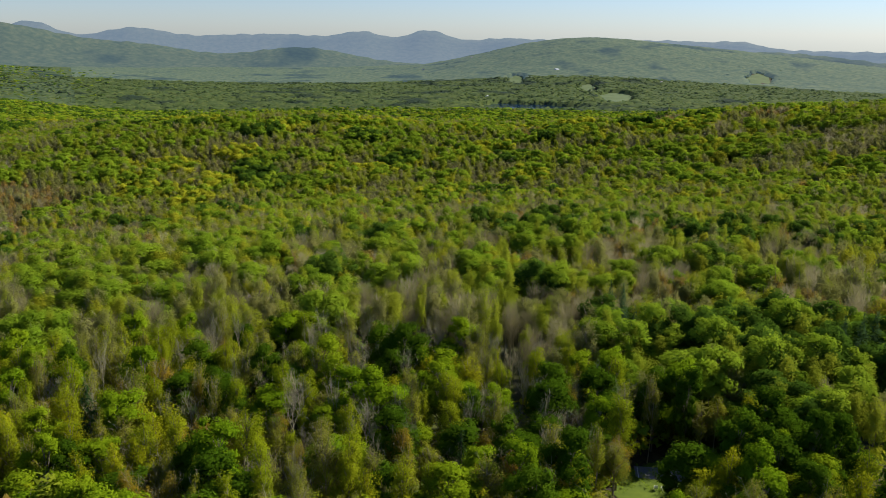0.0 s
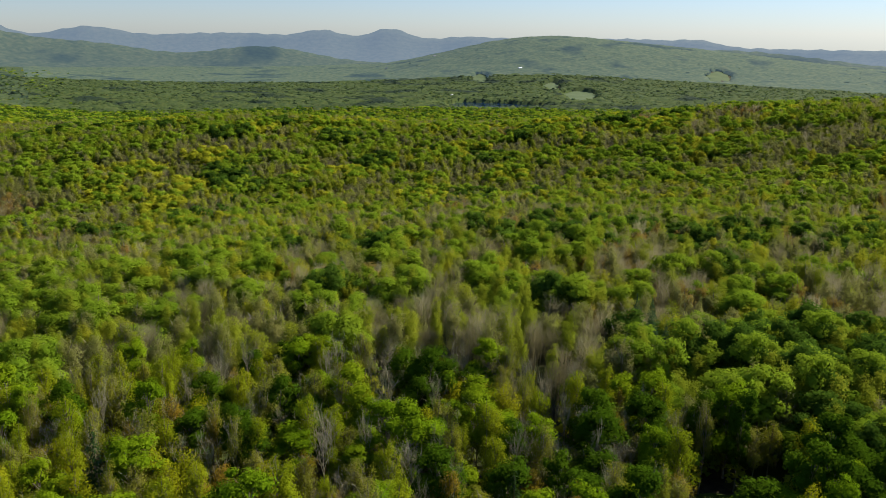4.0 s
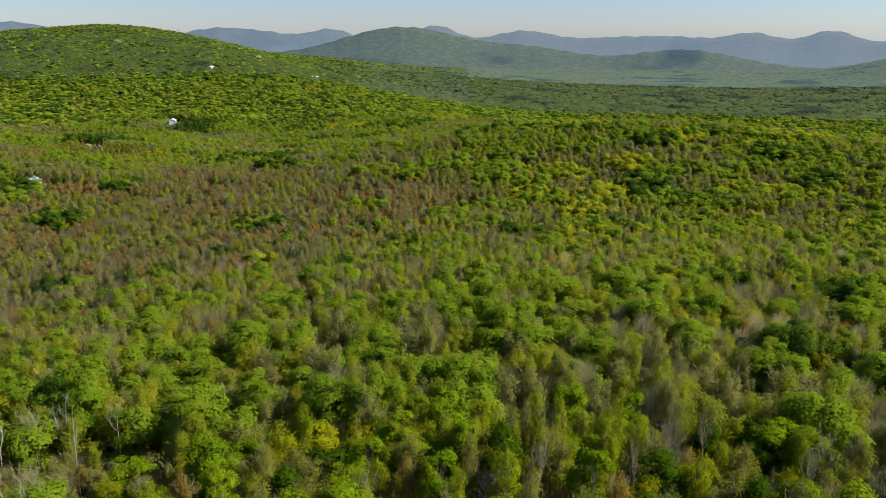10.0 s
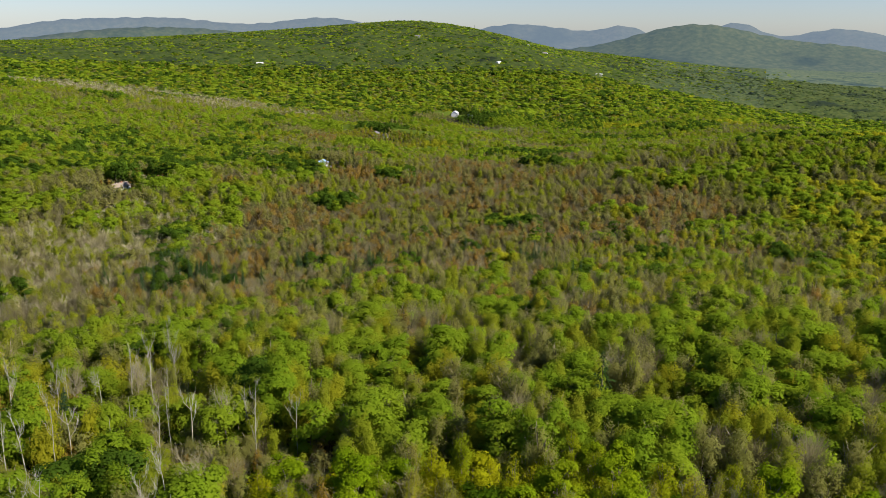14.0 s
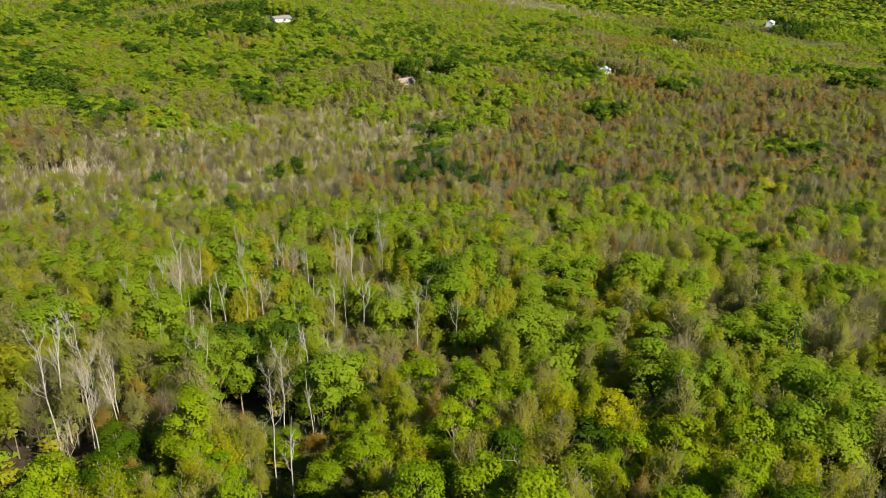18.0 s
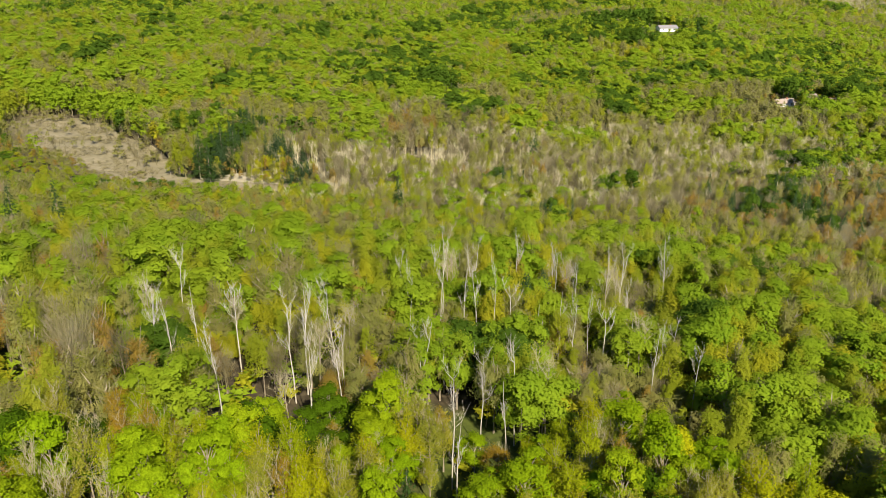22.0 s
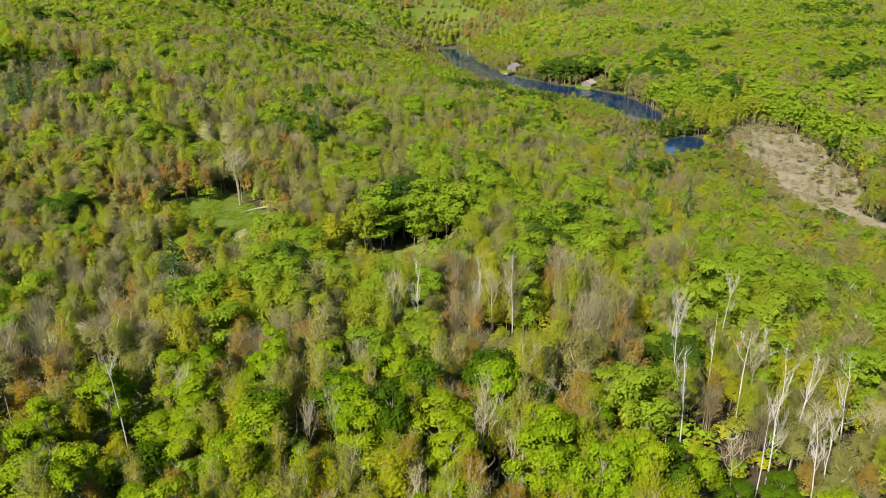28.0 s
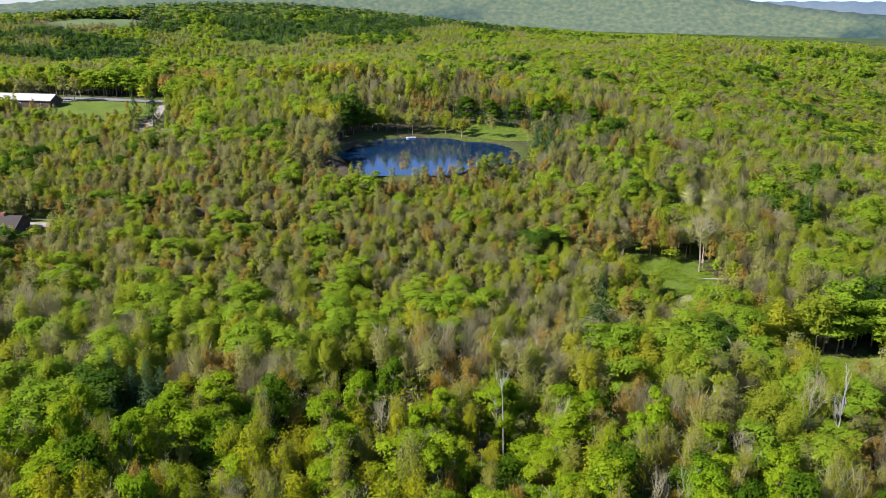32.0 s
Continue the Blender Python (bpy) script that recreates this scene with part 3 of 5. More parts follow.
# spread, lowest leaves, top, clump size, number of clumps or boughs; for a tree 16 m high
FORMS = dict(maple=(3.5, 3.8, 16, 1.35, 28), deep=(3.5, 3.4, 16, 1.45, 30), yellow=(3.3, 4.6, 15.5, 1.5, 24), blossom=(3.0, 3.6, 14, 1.6, 18),
             ash=(2.5, 4.2, 16, 1.0, 18), beech=(3.1, 4.6, 15.5, 1.1, 22), olive=(2.8, 4.8, 16, 1.0, 18), rust=(2.6, 4.4, 15.5, 1.0, 17), aspen=(2.1, 4.2, 16, 0.95, 15))
FULL = ("maple", "deep", "yellow")
AIRY = ("ash", "beech", "olive", "rust", "aspen", "blossom")


G = (1 + 5 ** 0.5) / 2
ICO = unit(np.array([(-1, G, 0), (1, G, 0), (-1, -G, 0), (1, -G, 0), (0, -1, G), (0, 1, G), (0, -1, -G), (0, 1, -G), (G, 0, -1), (G, 0, 1), (-G, 0, -1), (-G, 0, 1)]))
ICO_FACES = np.array([(0, 11, 5), (0, 5, 1), (0, 1, 7), (0, 7, 10), (0, 10, 11), (1, 5, 9), (5, 11, 4), (11, 10, 2), (10, 7, 6), (7, 1, 8),
                      (3, 9, 4), (3, 4, 2), (3, 2, 6), (3, 6, 8), (3, 8, 9), (4, 9, 5), (2, 4, 11), (6, 2, 10), (8, 6, 7), (9, 8, 1)])


def leaf_faces(rng, form, n, cover=1.25, low=-0.45, core=0.0):
    """n triangles through the outer parts of the clumps of a crown, round inner leaf masses."""
    clumps = lumps_of(rng, form)
    centre, size = np.array([c for c, r in clumps]), np.array([r for c, r in clumps])
    pick = rng.choice(len(clumps), n * 3, p=size ** 2 / (size ** 2).sum())
    d = unit(rng.normal(size=(n * 3, 3)))
    d[:, 2] = np.where(d[:, 2] < low, -d[:, 2], d[:, 2])
    p = centre[pick] + d * size[pick, None] * rng.uniform(0.72, 1.22, (n * 3, 1)) * [1, 1, 0.8]
    deep = np.zeros(n * 3)
    for c, r in clumps:
        deep = np.maximum(deep, r - np.linalg.norm((p - c) / [1, 1, 0.8], axis=1))
    p, d = p[deep < 0.45][:n], d[deep < 0.45][:n]
    area = 0.3 * (4 * np.pi * size ** 2).sum()
    side = math.sqrt(cover * area / (0.5 * max(len(p), 1)))
    away = unit(p - [0, 0, form[1] + 0.35 * (form[2] - form[1])])
    normal = unit(d + 0.4 * away + rng.normal(size=p.shape) * 0.5 + [0, 0, 0.3])
    u = unit(np.cross(normal, rng.normal(size=p.shape)))
    w = np.cross(normal, u)
    q = side * rng.uniform(0.55, 1.3, (len(p), 1))
    faces = np.stack([p + 0.62 * q * u, p - 0.38 * q * u + 0.55 * q * w, p - 0.38 * q * u - 0.55 * q * w], 1)
    if core:
        inner = [(c + ICO * r * core * [1, 1, 0.8] * rng.uniform(0.85, 1.1, (12, 1)))[ICO_FACES] for c, r in clumps]
        faces = np.concatenate([faces, *inner])
    return faces


def plume_faces(rng, form, n, cover=1.0):
    """n small leaf sprays in tufts along the rising boughs of an airy crown."""
    boughs = boughs_of(rng, form)
    s, e = np.array([b[0] for b in boughs]), np.array([b[1] for b in boughs])
    tufts = len(boughs) * 6
    on = np.arange(tufts) % len(boughs)
    f = rng.uniform(0.5, 1.0, tufts) ** 0.7
    size = form[3] * rng.uniform(0.5, 1.05, tufts)
    centre = s[on] + (e - s)[on] * f[:, None] + rng.normal(size=(tufts, 3)) * form[3] * 0.32
    pick = rng.choice(tufts, n, p=size ** 2 / (size ** 2).sum())
    d = unit(rng.normal(size=(n, 3)) + [0, 0, 0.25])
    p = centre[pick] + d * size[pick, None] * rng.uniform(0.45, 1.15, (n, 1)) * [0.9, 0.9, 1.05]
    away = unit(p - [0, 0, form[1] + 0.3 * (form[2] - form[1])])
    normal = unit(0.45 * d + 0.85 * away + rng.normal(size=(n, 3)) * 0.42 + [0, 0, 0.15])
    out = unit(0.5 * d + unit(e - s)[on[pick]] + rng.normal(size=(n, 3)) * 0.5)
    out = unit(out - (out * normal).sum(1, keepdims=True) * normal)
    side = np.cross(normal, out)
    long = math.sqrt(cover * 105.0 * (form[0] / 2.6) ** 1.3 / n / 0.29) * rng.uniform(0.6, 1.3, (n, 1))
    wide = long * rng.uniform(0.45, 0.7, (n, 1))
    return np.stack([p + 0.6 * long * out, p - 0.4 * long * out + 0.5 * wide * side, p - 0.4 * long * out - 0.5 * wide * side], 1)


def crown_normals(faces, low, high, round_off):
    """Leaf faces turned outwards, and normals eased towards the round of the crown, as dense leaves take the light."""
    own = unit(np.cross(faces[:, 1] - faces[:, 0], faces[:, 2] - faces[:, 0]) + 1e-9)
    mid = low + 0.3 * (high - low)
    out = unit((faces.mean(1) - [0, 0, mid]) * [1.0, 1.0, 0.55] + [0, 0, 0.4])
    inward = (own * out).sum(1) < 0
    faces = np.where(inward[:, None, None], faces[:, ::-1], faces)
    own = np.where(inward[:, None], -own, own)
    return faces, unit((1 - round_off) * own + round_off * out)


def crown_faces(rng, kind, n, cover, core=0.0):
    """A crown of n leaf sprays: along rising boughs, or round full clumps."""
    return plume_faces(rng, FORMS[kind], n, cover) if kind in AIRY else leaf_faces(rng, FORMS[kind], n, cover, core=core)


def pine_faces(rng, n):
    h = 1 - rng.random(n) ** 0.7
    a = rng.uniform(0, 6.28, n)
    r = 3.6 * (1.04 - h) ** 0.8 * rng.uniform(0.35, 1.12, n) * (0.8 + 0.3 * np.sin(h * 34 + 2 * np.sin(a)))
    c = np.stack([np.cos(a) * r, np.sin(a) * r, 2.6 + 13.6 * h - 0.12 * r + 0.4 * np.sin(a * 3 + h * 20)], 1)
    out, side = np.stack([np.cos(a), np.sin(a), np.full(n, -0.12)], 1), np.stack([-np.sin(a), np.cos(a), rng.normal(size=n) * 0.25], 1)
    q = (16.0 / math.sqrt(n) * rng.uniform(0.6, 1.2, n) * (0.55 + 0.6 * (1 - h)))[:, None]
    return np.stack([c + 0.9 * q * out, c - 0.5 * q * out + 0.5 * q * side + [0, 0, 0.12], c - 0.5 * q * out - 0.5 * q * side + [0, 0, 0.12]], 1)


def twig_faces(rng, n, spread=2.3, thick=1.0):
    """The bare twigs and forks of a leafless tree: slim, rising outwards through an upright crown."""
    a, u = rng.uniform(0, 6.28, n), rng.random(n)
    z = 6.5 + 8.5 * rng.random(n) ** 0.8
    r = spread * np.sqrt(u) * np.clip(1.25 - np.abs(z - 11.0) / 7.0, 0.3, 1.0)
    foot = np.stack([np.cos(a) * r, np.sin(a) * r, z], 1)
    limb = np.arange(n) % 5 == 0
    foot[limb, :2] *= 0.15
    foot[limb, 2] -= 2.0
    long = np.where(limb, rng.uniform(3.5, 6.0, n), rng.uniform(1.0, 2.6, n))[:, None]
    way = unit(np.stack([np.cos(a) * 0.5, np.sin(a) * 0.5, np.ones(n)], 1) + rng.normal(size=(n, 3)) * [0.3, 0.3, 0.15])
    b = rng.uniform(0, 3.14, n)
    side = np.stack([np.cos(b), np.sin(b), 0 * b], 1) * rng.uniform(0.16, 0.34, (n, 1)) * thick * math.sqrt(40 / n)
    return np.stack([foot - side, foot + side, foot + way * long], 1)


def stem_faces(rng, top=12.0, r=0.2):
    a = np.array([0, 2.09, 4.19])
    lo = np.stack([r * np.cos(a), r * np.sin(a), 0 * a], -1)
    tip = np.array([rng.normal() * 0.4, rng.normal() * 0.4, top])
    return np.array([[lo[k], lo[(k + 1) % 3], tip] for k in range(3)])


ROUND = 0.66  # how far leaf normals follow the round of a crown


def wood_shape(rng, kind, n, stems, cover=0.8):
    """Triangles, bark marks and normals of a tree of a joined wood: n leaf faces."""
    if kind == "pine":
        bits = [(pine_faces(rng, n), 0)]
    elif kind == "grey":
        bits = [(twig_faces(rng, max(26, int(n * 0.32)), 2.2, 0.45 if n > 60 else 1.0), 0)]
        bits += [(stem_faces(rng, rng.uniform(12, 15.5), 0.17) + [rng.normal() * 0.8, rng.normal() * 0.8, 0], 0) for k in range(3 if n > 60 else 1)]
    else:
        thin = 0.8 if kind in ("olive", "rust") else 1.0
        bits = [(crown_faces(rng, kind, n, cover * thin, 0.55 if n > 300 else 0.0), 0)]
    if stems:
        bits.append((stem_faces(rng, 11.5), 1))
        if kind in ("olive", "rust"):
            bits.append((twig_faces(rng, 24, 2.2, 0.32), 1))
    leafy = kind != "grey"
    turned = [crown_normals(f, 4.0, 16.0, ROUND if leafy and k == 0 else 0.0) for k, (f, mark) in enumerate(bits)]
    return np.concatenate([f for f, way in turned]), np.concatenate([np.full(len(f), mark) for f, mark in bits]), np.concatenate([way for f, way in turned])


def plant(name, kind, x, y, n, rng, height, wide, label, stems=True, cover=0.8, spread=0.25, bright=0.0, mat=None):
    """One joined wood of trees of a kind standing at x, y."""
    if not len(x):
        return
    shapes = [wood_shape(rng, kind, n, stems, cover) for k in range(10)]
    which = rng.integers(0, 10, len(x))
    z = land(x, y) - 0.3
    verts, marks, tones, ways = [], [], [], []
    for k, (f, b, way) in enumerate(shapes):
        i = np.where(which == k)[0]
        if not len(i):
            continue
        v = f.reshape(-1, 3)
        a = rng.uniform(0, 6.28, len(i))[:, None]
        young = youth(x[i], y[i])
        h = (height / 16 * young * (1 + spread * rng.uniform(-1.0, 0.7, len(i))))[:, None]
        r = (wide * young ** 0.45 * rng.uniform(0.66, 1.3, len(i)))[:, None]
        X, Y, Z = v[None, :, 0] * r, v[None, :, 1] * r, v[None, :, 2] * h
        t = np.stack([X * np.cos(a) - Y * np.sin(a) + x[i][:, None], X * np.sin(a) + Y * np.cos(a) + y[i][:, None], Z + z[i][:, None]], -1)
        verts.append(t.reshape(-1, 3))
        marks.append(np.tile(b, len(i)))
        ways.append(np.stack([way[:, 0] * np.cos(a) - way[:, 1] * np.sin(a), way[:, 0] * np.sin(a) + way[:, 1] * np.cos(a), np.tile(way[:, 2], (len(i), 1))], -1).reshape(-1, 3))
        tones.append(np.repeat(np.minimum(0.55 * patchy(x[i], y[i], 60, 13) + 0.45 * rng.random(len(i)) + bright, 1.0), len(f)))
    verts = np.concatenate(verts)
    ob = mesh_object(name, verts, np.arange(len(verts)).reshape(-1, 3), [mat or LIT_WOODS[kind], BARK], np.concatenate(marks), np.concatenate(tones), normals=np.concatenate(ways))
    tagged(ob, label, "woodland", kind="stuff")


REACH_AT = (-100, -80, -60, -40, -20, 0, 20, 40, 60, 80, 100, 120, 140, 160, 180, 220, 260)
REACH = (52, 86, 92, 88, 85, 86, 92, 95, 97, 92, 86, 77, 69, 62, 58, 55, 50)  # how far single trees reach by direction
UNSEEN_AT = (-180, 40, 55, 85, 110, 130, 360)
UNSEEN = (13, 13, 44, 40, 26, 17, 17)


def by_way(x, y, ats, values):
    a = np.degrees(np.arctan2(-(x - MID[0]), y - MID[1]))
    return np.interp(np.where(a < -100, a + 360, a), ats, values)


def scatter(rng, r0, r1, step, a0, a1, loose=0.42):
    """Jittered places between two distances from the middle of the flight."""
    g = np.arange(-r1, r1, step)
    x, y = np.meshgrid(g, g)
    x = x + (np.arange(len(g)) % 2)[:, None] * step / 2
    x, y = x.ravel(), y.ravel()
    x, y = x + rng.uniform(-loose, loose, len(x)) * step, y + rng.uniform(-loose, loose, len(x)) * step
    d, a = np.hypot(x, y), np.degrees(np.arctan2(-x, y))
    a = np.where(a < -90, a + 360, a)
    keep = (d >= r0) & (d < r1) & (a > a0) & (a < a1)
    x, y = x[keep] + MID[0], y[keep] + MID[1]
    clear = ~open_at(x, y)
    return x[clear], y[clear]


HEIGHT = dict(maple=15.0, ash=15.0, beech=14.0, deep=15.5, olive=14.5, rust=13.5, yellow=14.5, pine=17.0, grey=14.0, blossom=9.0, pole=16.0)
WORDS = dict(maple="fresh green maples in young spring leaf", ash="slender light green ash trees in new leaf", beech="broad yellow-green beeches in new leaf",
             deep="darker green oaks in full leaf", olive="olive budding hardwoods in thin leaf", rust="rust-red budding maples", yellow="yellow flowering oaks",
             pine="dark green white pines", grey="bare grey leafless trees")
rng = np.random.default_rng(43)
x, y = scatter(rng, 1290, 1850, 9.8, -34, 222)
kind = species(x, y, rng)
for k, name in enumerate(KINDS):
    m = kind == k
    plant(name + "_woodland", name, x[m], y[m], 26, rng, HEIGHT[name], 1.85, "far wood of " + WORDS[name], False, 1.0, 0.14)

x, y = scatter(rng, 1850, 3350, 11.5, 22, 102)
way = np.degrees(np.arctan2(-(x - MID[0]), y - MID[1]))
near_hill = way > 22 + 14 * rng.random(len(x))
x, y = x[near_hill], y[near_hill]
kind = species(x, y, rng)
for k, name in enumerate(KINDS):
    m = kind == k
    plant(name + "_woodland", name, x[m], y[m], 10, rng, HEIGHT[name] * 0.8, 1.75, "wood on the far hillside of " + WORDS[name], False, 1.1, 0.14)

# the middle distance: groves of nine trees, repeated and turned
MATES = dict(maple=("ash", "olive"), ash=("maple", "olive"), beech=("olive", "maple"), deep=("maple", "ash"), olive=("ash", "grey"), rust=("olive", "grey"), yellow=("beech", "maple"), pine=("pine", "deep"), grey=("olive", "ash"))


def grove_mesh(name, kind, seed, spots, share, n, cover):
    """One joined mesh of trees at spots, a share of them of one kind."""
    rng = np.random.default_rng(seed)
    mats = [LIT_WOODS[k] for k in KINDS] + [BARK]
    faces, index, tone, ways = [], [], [], []
    for k, spot in enumerate(spots):
        own = kind if (k + 0.5) / len(spots) < share else MATES[kind][int(rng.integers(0, 2))]
        f, b, way = wood_shape(rng, own, n, True, cover)
        ways.append(way)
        h, w = HEIGHT[own] / 16 * rng.uniform(0.8, 1.15), rng.uniform(0.66, 1.0) * (1.2 if own in FULL else 1.0) * (1.0 if len(spots) < 20 else 1.3)
        faces.append(f * [w, w, h] + [*spot, 0])
        index.append(np.where(b == 1, len(KINDS), KINDS.index(own)))
        tone.append(np.full(len(f), rng.random()))
    v = np.concatenate(faces).reshape(-1, 3)
    return mesh_object(name, v, np.arange(len(v)).reshape(-1, 3), mats, np.concatenate(index), np.concatenate(tone), normals=np.concatenate(ways))


def grove_wood(name, words, r0, r1, a0, a1, step, count, share, n, cover, variants, lone, seed):
    """A wood of repeated, turned groves, with lone trees along its edges."""
    rng = np.random.default_rng(seed)
    gx, gy = scatter(rng, r0, r1, step, a0, a1, 0.12)
    far = np.hypot(gx - MID[0], gy - MID[1]) > by_way(gx, gy, REACH_AT, REACH) + 4
    gx, gy = gx[far], gy[far]
    g_kind = species(gx, gy, rng)
    if count > 20:  # pines stand in whole woods only on the southern hills
        lone_pine = (g_kind == KINDS.index("pine")) & (np.maximum(blob(gx, gy, 420, -1230, 450, 190), blob(gx, gy, 610, -860, 230, 110)) < 0.3)
        g_kind = np.where(lone_pine, KINDS.index("deep"), g_kind)
    side = step / math.sqrt(count)
    singles = []
    for k, kind in enumerate(KINDS):
        wood = tagged(new(kind + "_" + name + "_wood"), words + " of " + WORDS[kind], "woodland", kind="stuff")
        shapes = []
        for j in range(variants):
            g = np.arange(count)
            r, a = side * 0.565 * np.sqrt(g + 0.4), g * 2.39996
            spots = np.stack([r * np.cos(a), r * np.sin(a)], 1) + rng.uniform(-0.25, 0.25, (count, 2)) * side
            rng.shuffle(spots)
            shapes.append((grove_mesh(name, kind, seed * 100 + 10 * k + j, spots, share, n, cover), spots))
        fresh = [True] * variants
        for i in np.where(g_kind == k)[0]:
            j, turn = int(rng.integers(0, variants)), rng.uniform(0, 6.28)
            c, s = math.cos(turn), math.sin(turn)
            px, py = gx[i] + shapes[j][1] @ [c, -s], gy[i] + shapes[j][1] @ [s, c]
            if open_at(px, py, 1.05).any() or (count > 20 and youth(px, py).min() < 0.8):
                free = ~open_at(px, py)
                singles += [(a, b, k) for a, b in zip(px[free], py[free])]
                continue
            young = float(youth(gx[i], gy[i]))
            ob = shapes[j][0] if fresh[j] else new(name, shapes[j][0].data)
            fresh[j] = False
            ob.parent = wood
            d = step * 0.5
            px, py = np.array([gx[i], gx[i] + d, gx[i] - d, gx[i], gx[i]]), np.array([gy[i], gy[i], gy[i], gy[i] + d, gy[i] - d])
            z = land(px, py)
            tilt = Vector((0, 0, 1)).rotation_difference(Vector((-(z[1] - z[2]) / (2 * d), -(z[3] - z[4]) / (2 * d), 1))) if count > 20 else Euler((0, 0, 0)).to_quaternion()
            w = young ** 0.45 * rng.uniform(0.94, 1.08)
            ob.matrix_basis = Matrix.LocRotScale((gx[i], gy[i], float(z.mean()) - 0.4), tilt @ Euler((0, 0, turn)).to_quaternion(), (w, w, young * rng.uniform(0.88, 1.1)))
        for j in range(variants):
            if fresh[j]:
                bpy.data.objects.remove(shapes[j][0])
        if all(fresh):
            bpy.data.objects.remove(wood)
    if count > 20:
        for edge in (r0, r1):
            x, y = scatter(rng, edge - 24, edge + 42 if edge == r0 else edge + 10, side, a0, a1)
            bare = np.array([np.hypot(gx - a, gy - b).min() > step * 0.51 for a, b in zip(x, y)])
            singles += list(zip(x[bare], y[bare], species(x[bare], y[bare], rng)))
    singles = np.array(singles)
    for k, kind in enumerate(KINDS):
        m = singles[:, 2] == k
        plant(kind + "_woodland", kind, singles[m, 0], singles[m, 1], lone, rng, HEIGHT[kind], 1.05, "edge of the wood, of " + WORDS[kind], True, 0.9)


grove_wood("thicket", "near wood", 50, 192, -58, 234, 12.0, 10, 0.5, 2600, 1.0, 3, 1200, 46)
grove_wood("grove", "middle wood", 192, 404, -48, 234, 15.0, 13, 0.54, 1700, 1.05, 3, 800, 47)
grove_wood("copse", "farther wood", 404, 730, -40, 230, 30.0, 38, 0.5, 520, 1.1, 3, 260, 49)
grove_wood("stand", "distant wood", 740, 1285, -36, 225, 60.0, 100, 0.46, 230, 1.15, 3, 120, 48)


# trees on the valley floor and the hills beyond it, with the painted haze glow
rng = np.random.default_rng(66)
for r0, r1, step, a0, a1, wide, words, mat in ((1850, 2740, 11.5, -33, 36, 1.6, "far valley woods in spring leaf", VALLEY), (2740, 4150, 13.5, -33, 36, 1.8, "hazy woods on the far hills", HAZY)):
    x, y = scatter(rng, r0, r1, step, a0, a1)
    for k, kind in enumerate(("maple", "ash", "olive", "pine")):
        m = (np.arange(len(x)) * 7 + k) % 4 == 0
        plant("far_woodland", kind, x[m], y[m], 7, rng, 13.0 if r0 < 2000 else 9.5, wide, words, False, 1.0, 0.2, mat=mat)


# bare trees crowded in the swamp
SWAMP = (-385, 108, 190, 72, 119)
rng = np.random.default_rng(61)
x, y = scatter(rng, 260, 620, 4.3, 40, 150)
m = (blob(x, y, *SWAMP) > 0.4) & (rng.random(len(x)) < 0.75)
plant("swamp_woodland", "grey", x[m], y[m], 240, rng, 13.0, 0.85, "crowded bare pale trees of the swamp", True, bright=0.3, mat=PALE_WOOD)


x, y = scatter(rng, 950, 1500, 7.0, 45, 90)
m = blob(x, y, -1190, 565, 105, 230, -35) > 0.4
plant("swamp_woodland", "grey", x[m], y[m], 75, rng, 14.0, 1.2, "far strip of bare pale swamp trees", False, bright=0.3, mat=PALE_WOOD)

# shrubs and bare saplings along the water and the marsh
rng = np.random.default_rng(91)
x, y = scatter(rng, 200, 760, 3.3, 60, 215)
edge = (way_off(x, y, RIVER) > 2) & (way_off(x, y, RIVER) < 20)
for cx, cy, rx, ry, turn in ((-3, -177, 38, 46, -8), (-364, -193, 26, 13, 30), MARSH, MARSH_TONGUE):
    edge |= oval(x, y, cx, cy, rx, ry, turn, 1.45) > 0.02
x, y = x[edge], y[edge]
by_pond = np.hypot(x + 3, y + 177) < 85
keep = ~(by_pond & ((y < -190) | (rng.random(len(x)) < 0.4)))
x, y, by_pond = x[keep], y[keep], by_pond[keep]
near_side = way_off(x, y, SHORE) < 16
for kind, share in (("grey", 0.5), ("olive", 0.8)):
    m = rng.random(len(x)) < share * 0.6
    for side, high in ((near_side, 13.0 if kind == "grey" else 12.0), (~near_side & ~by_pond, 8.5), (by_pond, 5.0)):
        plant("bank_shrubs", kind, x[m & side], y[m & side], 170, rng, high, 0.55, "bare and budding shrubs along the water's edge", False, 0.8, bright=0.25)


# bare bushes that have spread over the reeds, thickest along the rim
cx, cy, rx, ry, turn = MARSH
a, f = rng.uniform(0, 6.28, 420), rng.random(420) ** 0.3 * 1.08
u, w = rx * f * np.cos(a), ry * f * np.sin(a)
x, y = cx + u * math.cos(radians(turn)) - w * math.sin(radians(turn)), cy + u * math.sin(radians(turn)) + w * math.cos(radians(turn))
m = patchy(x, y, 14, 29) > 0.45
x, y = x[m], y[m]
for kind, part_, high in (("grey", 0, 7.0), ("olive", 1, 5.0)):
    m = np.arange(len(x)) % 2 == part_
    plant("marsh_bushes", kind, x[m], y[m], 150, rng, high, 0.6, "bare and budding bushes scattered over the reeds", False, 0.8, 0.5)


# saplings where the wood is low before the houses
x, y = scatter(rng, 108, 1000, 4.4, -36, 225)
m = youth(x, y) < 0.8
x, y = x[m], y[m]
far = np.hypot(x - MID[0], y - MID[1]) > 420
for kind, part_ in (("rust", 0), ("olive", 1), ("ash", 2), ("olive", 3)):
    for m, n in ((~far, 520), (far, 130)):
        m = m & (np.arange(len(x)) % 4 == part_)
        plant("saplings", kind, x[m], y[m], n, rng, 15.0, 0.8, "low leafy saplings at the wood's edge", False, 0.9)


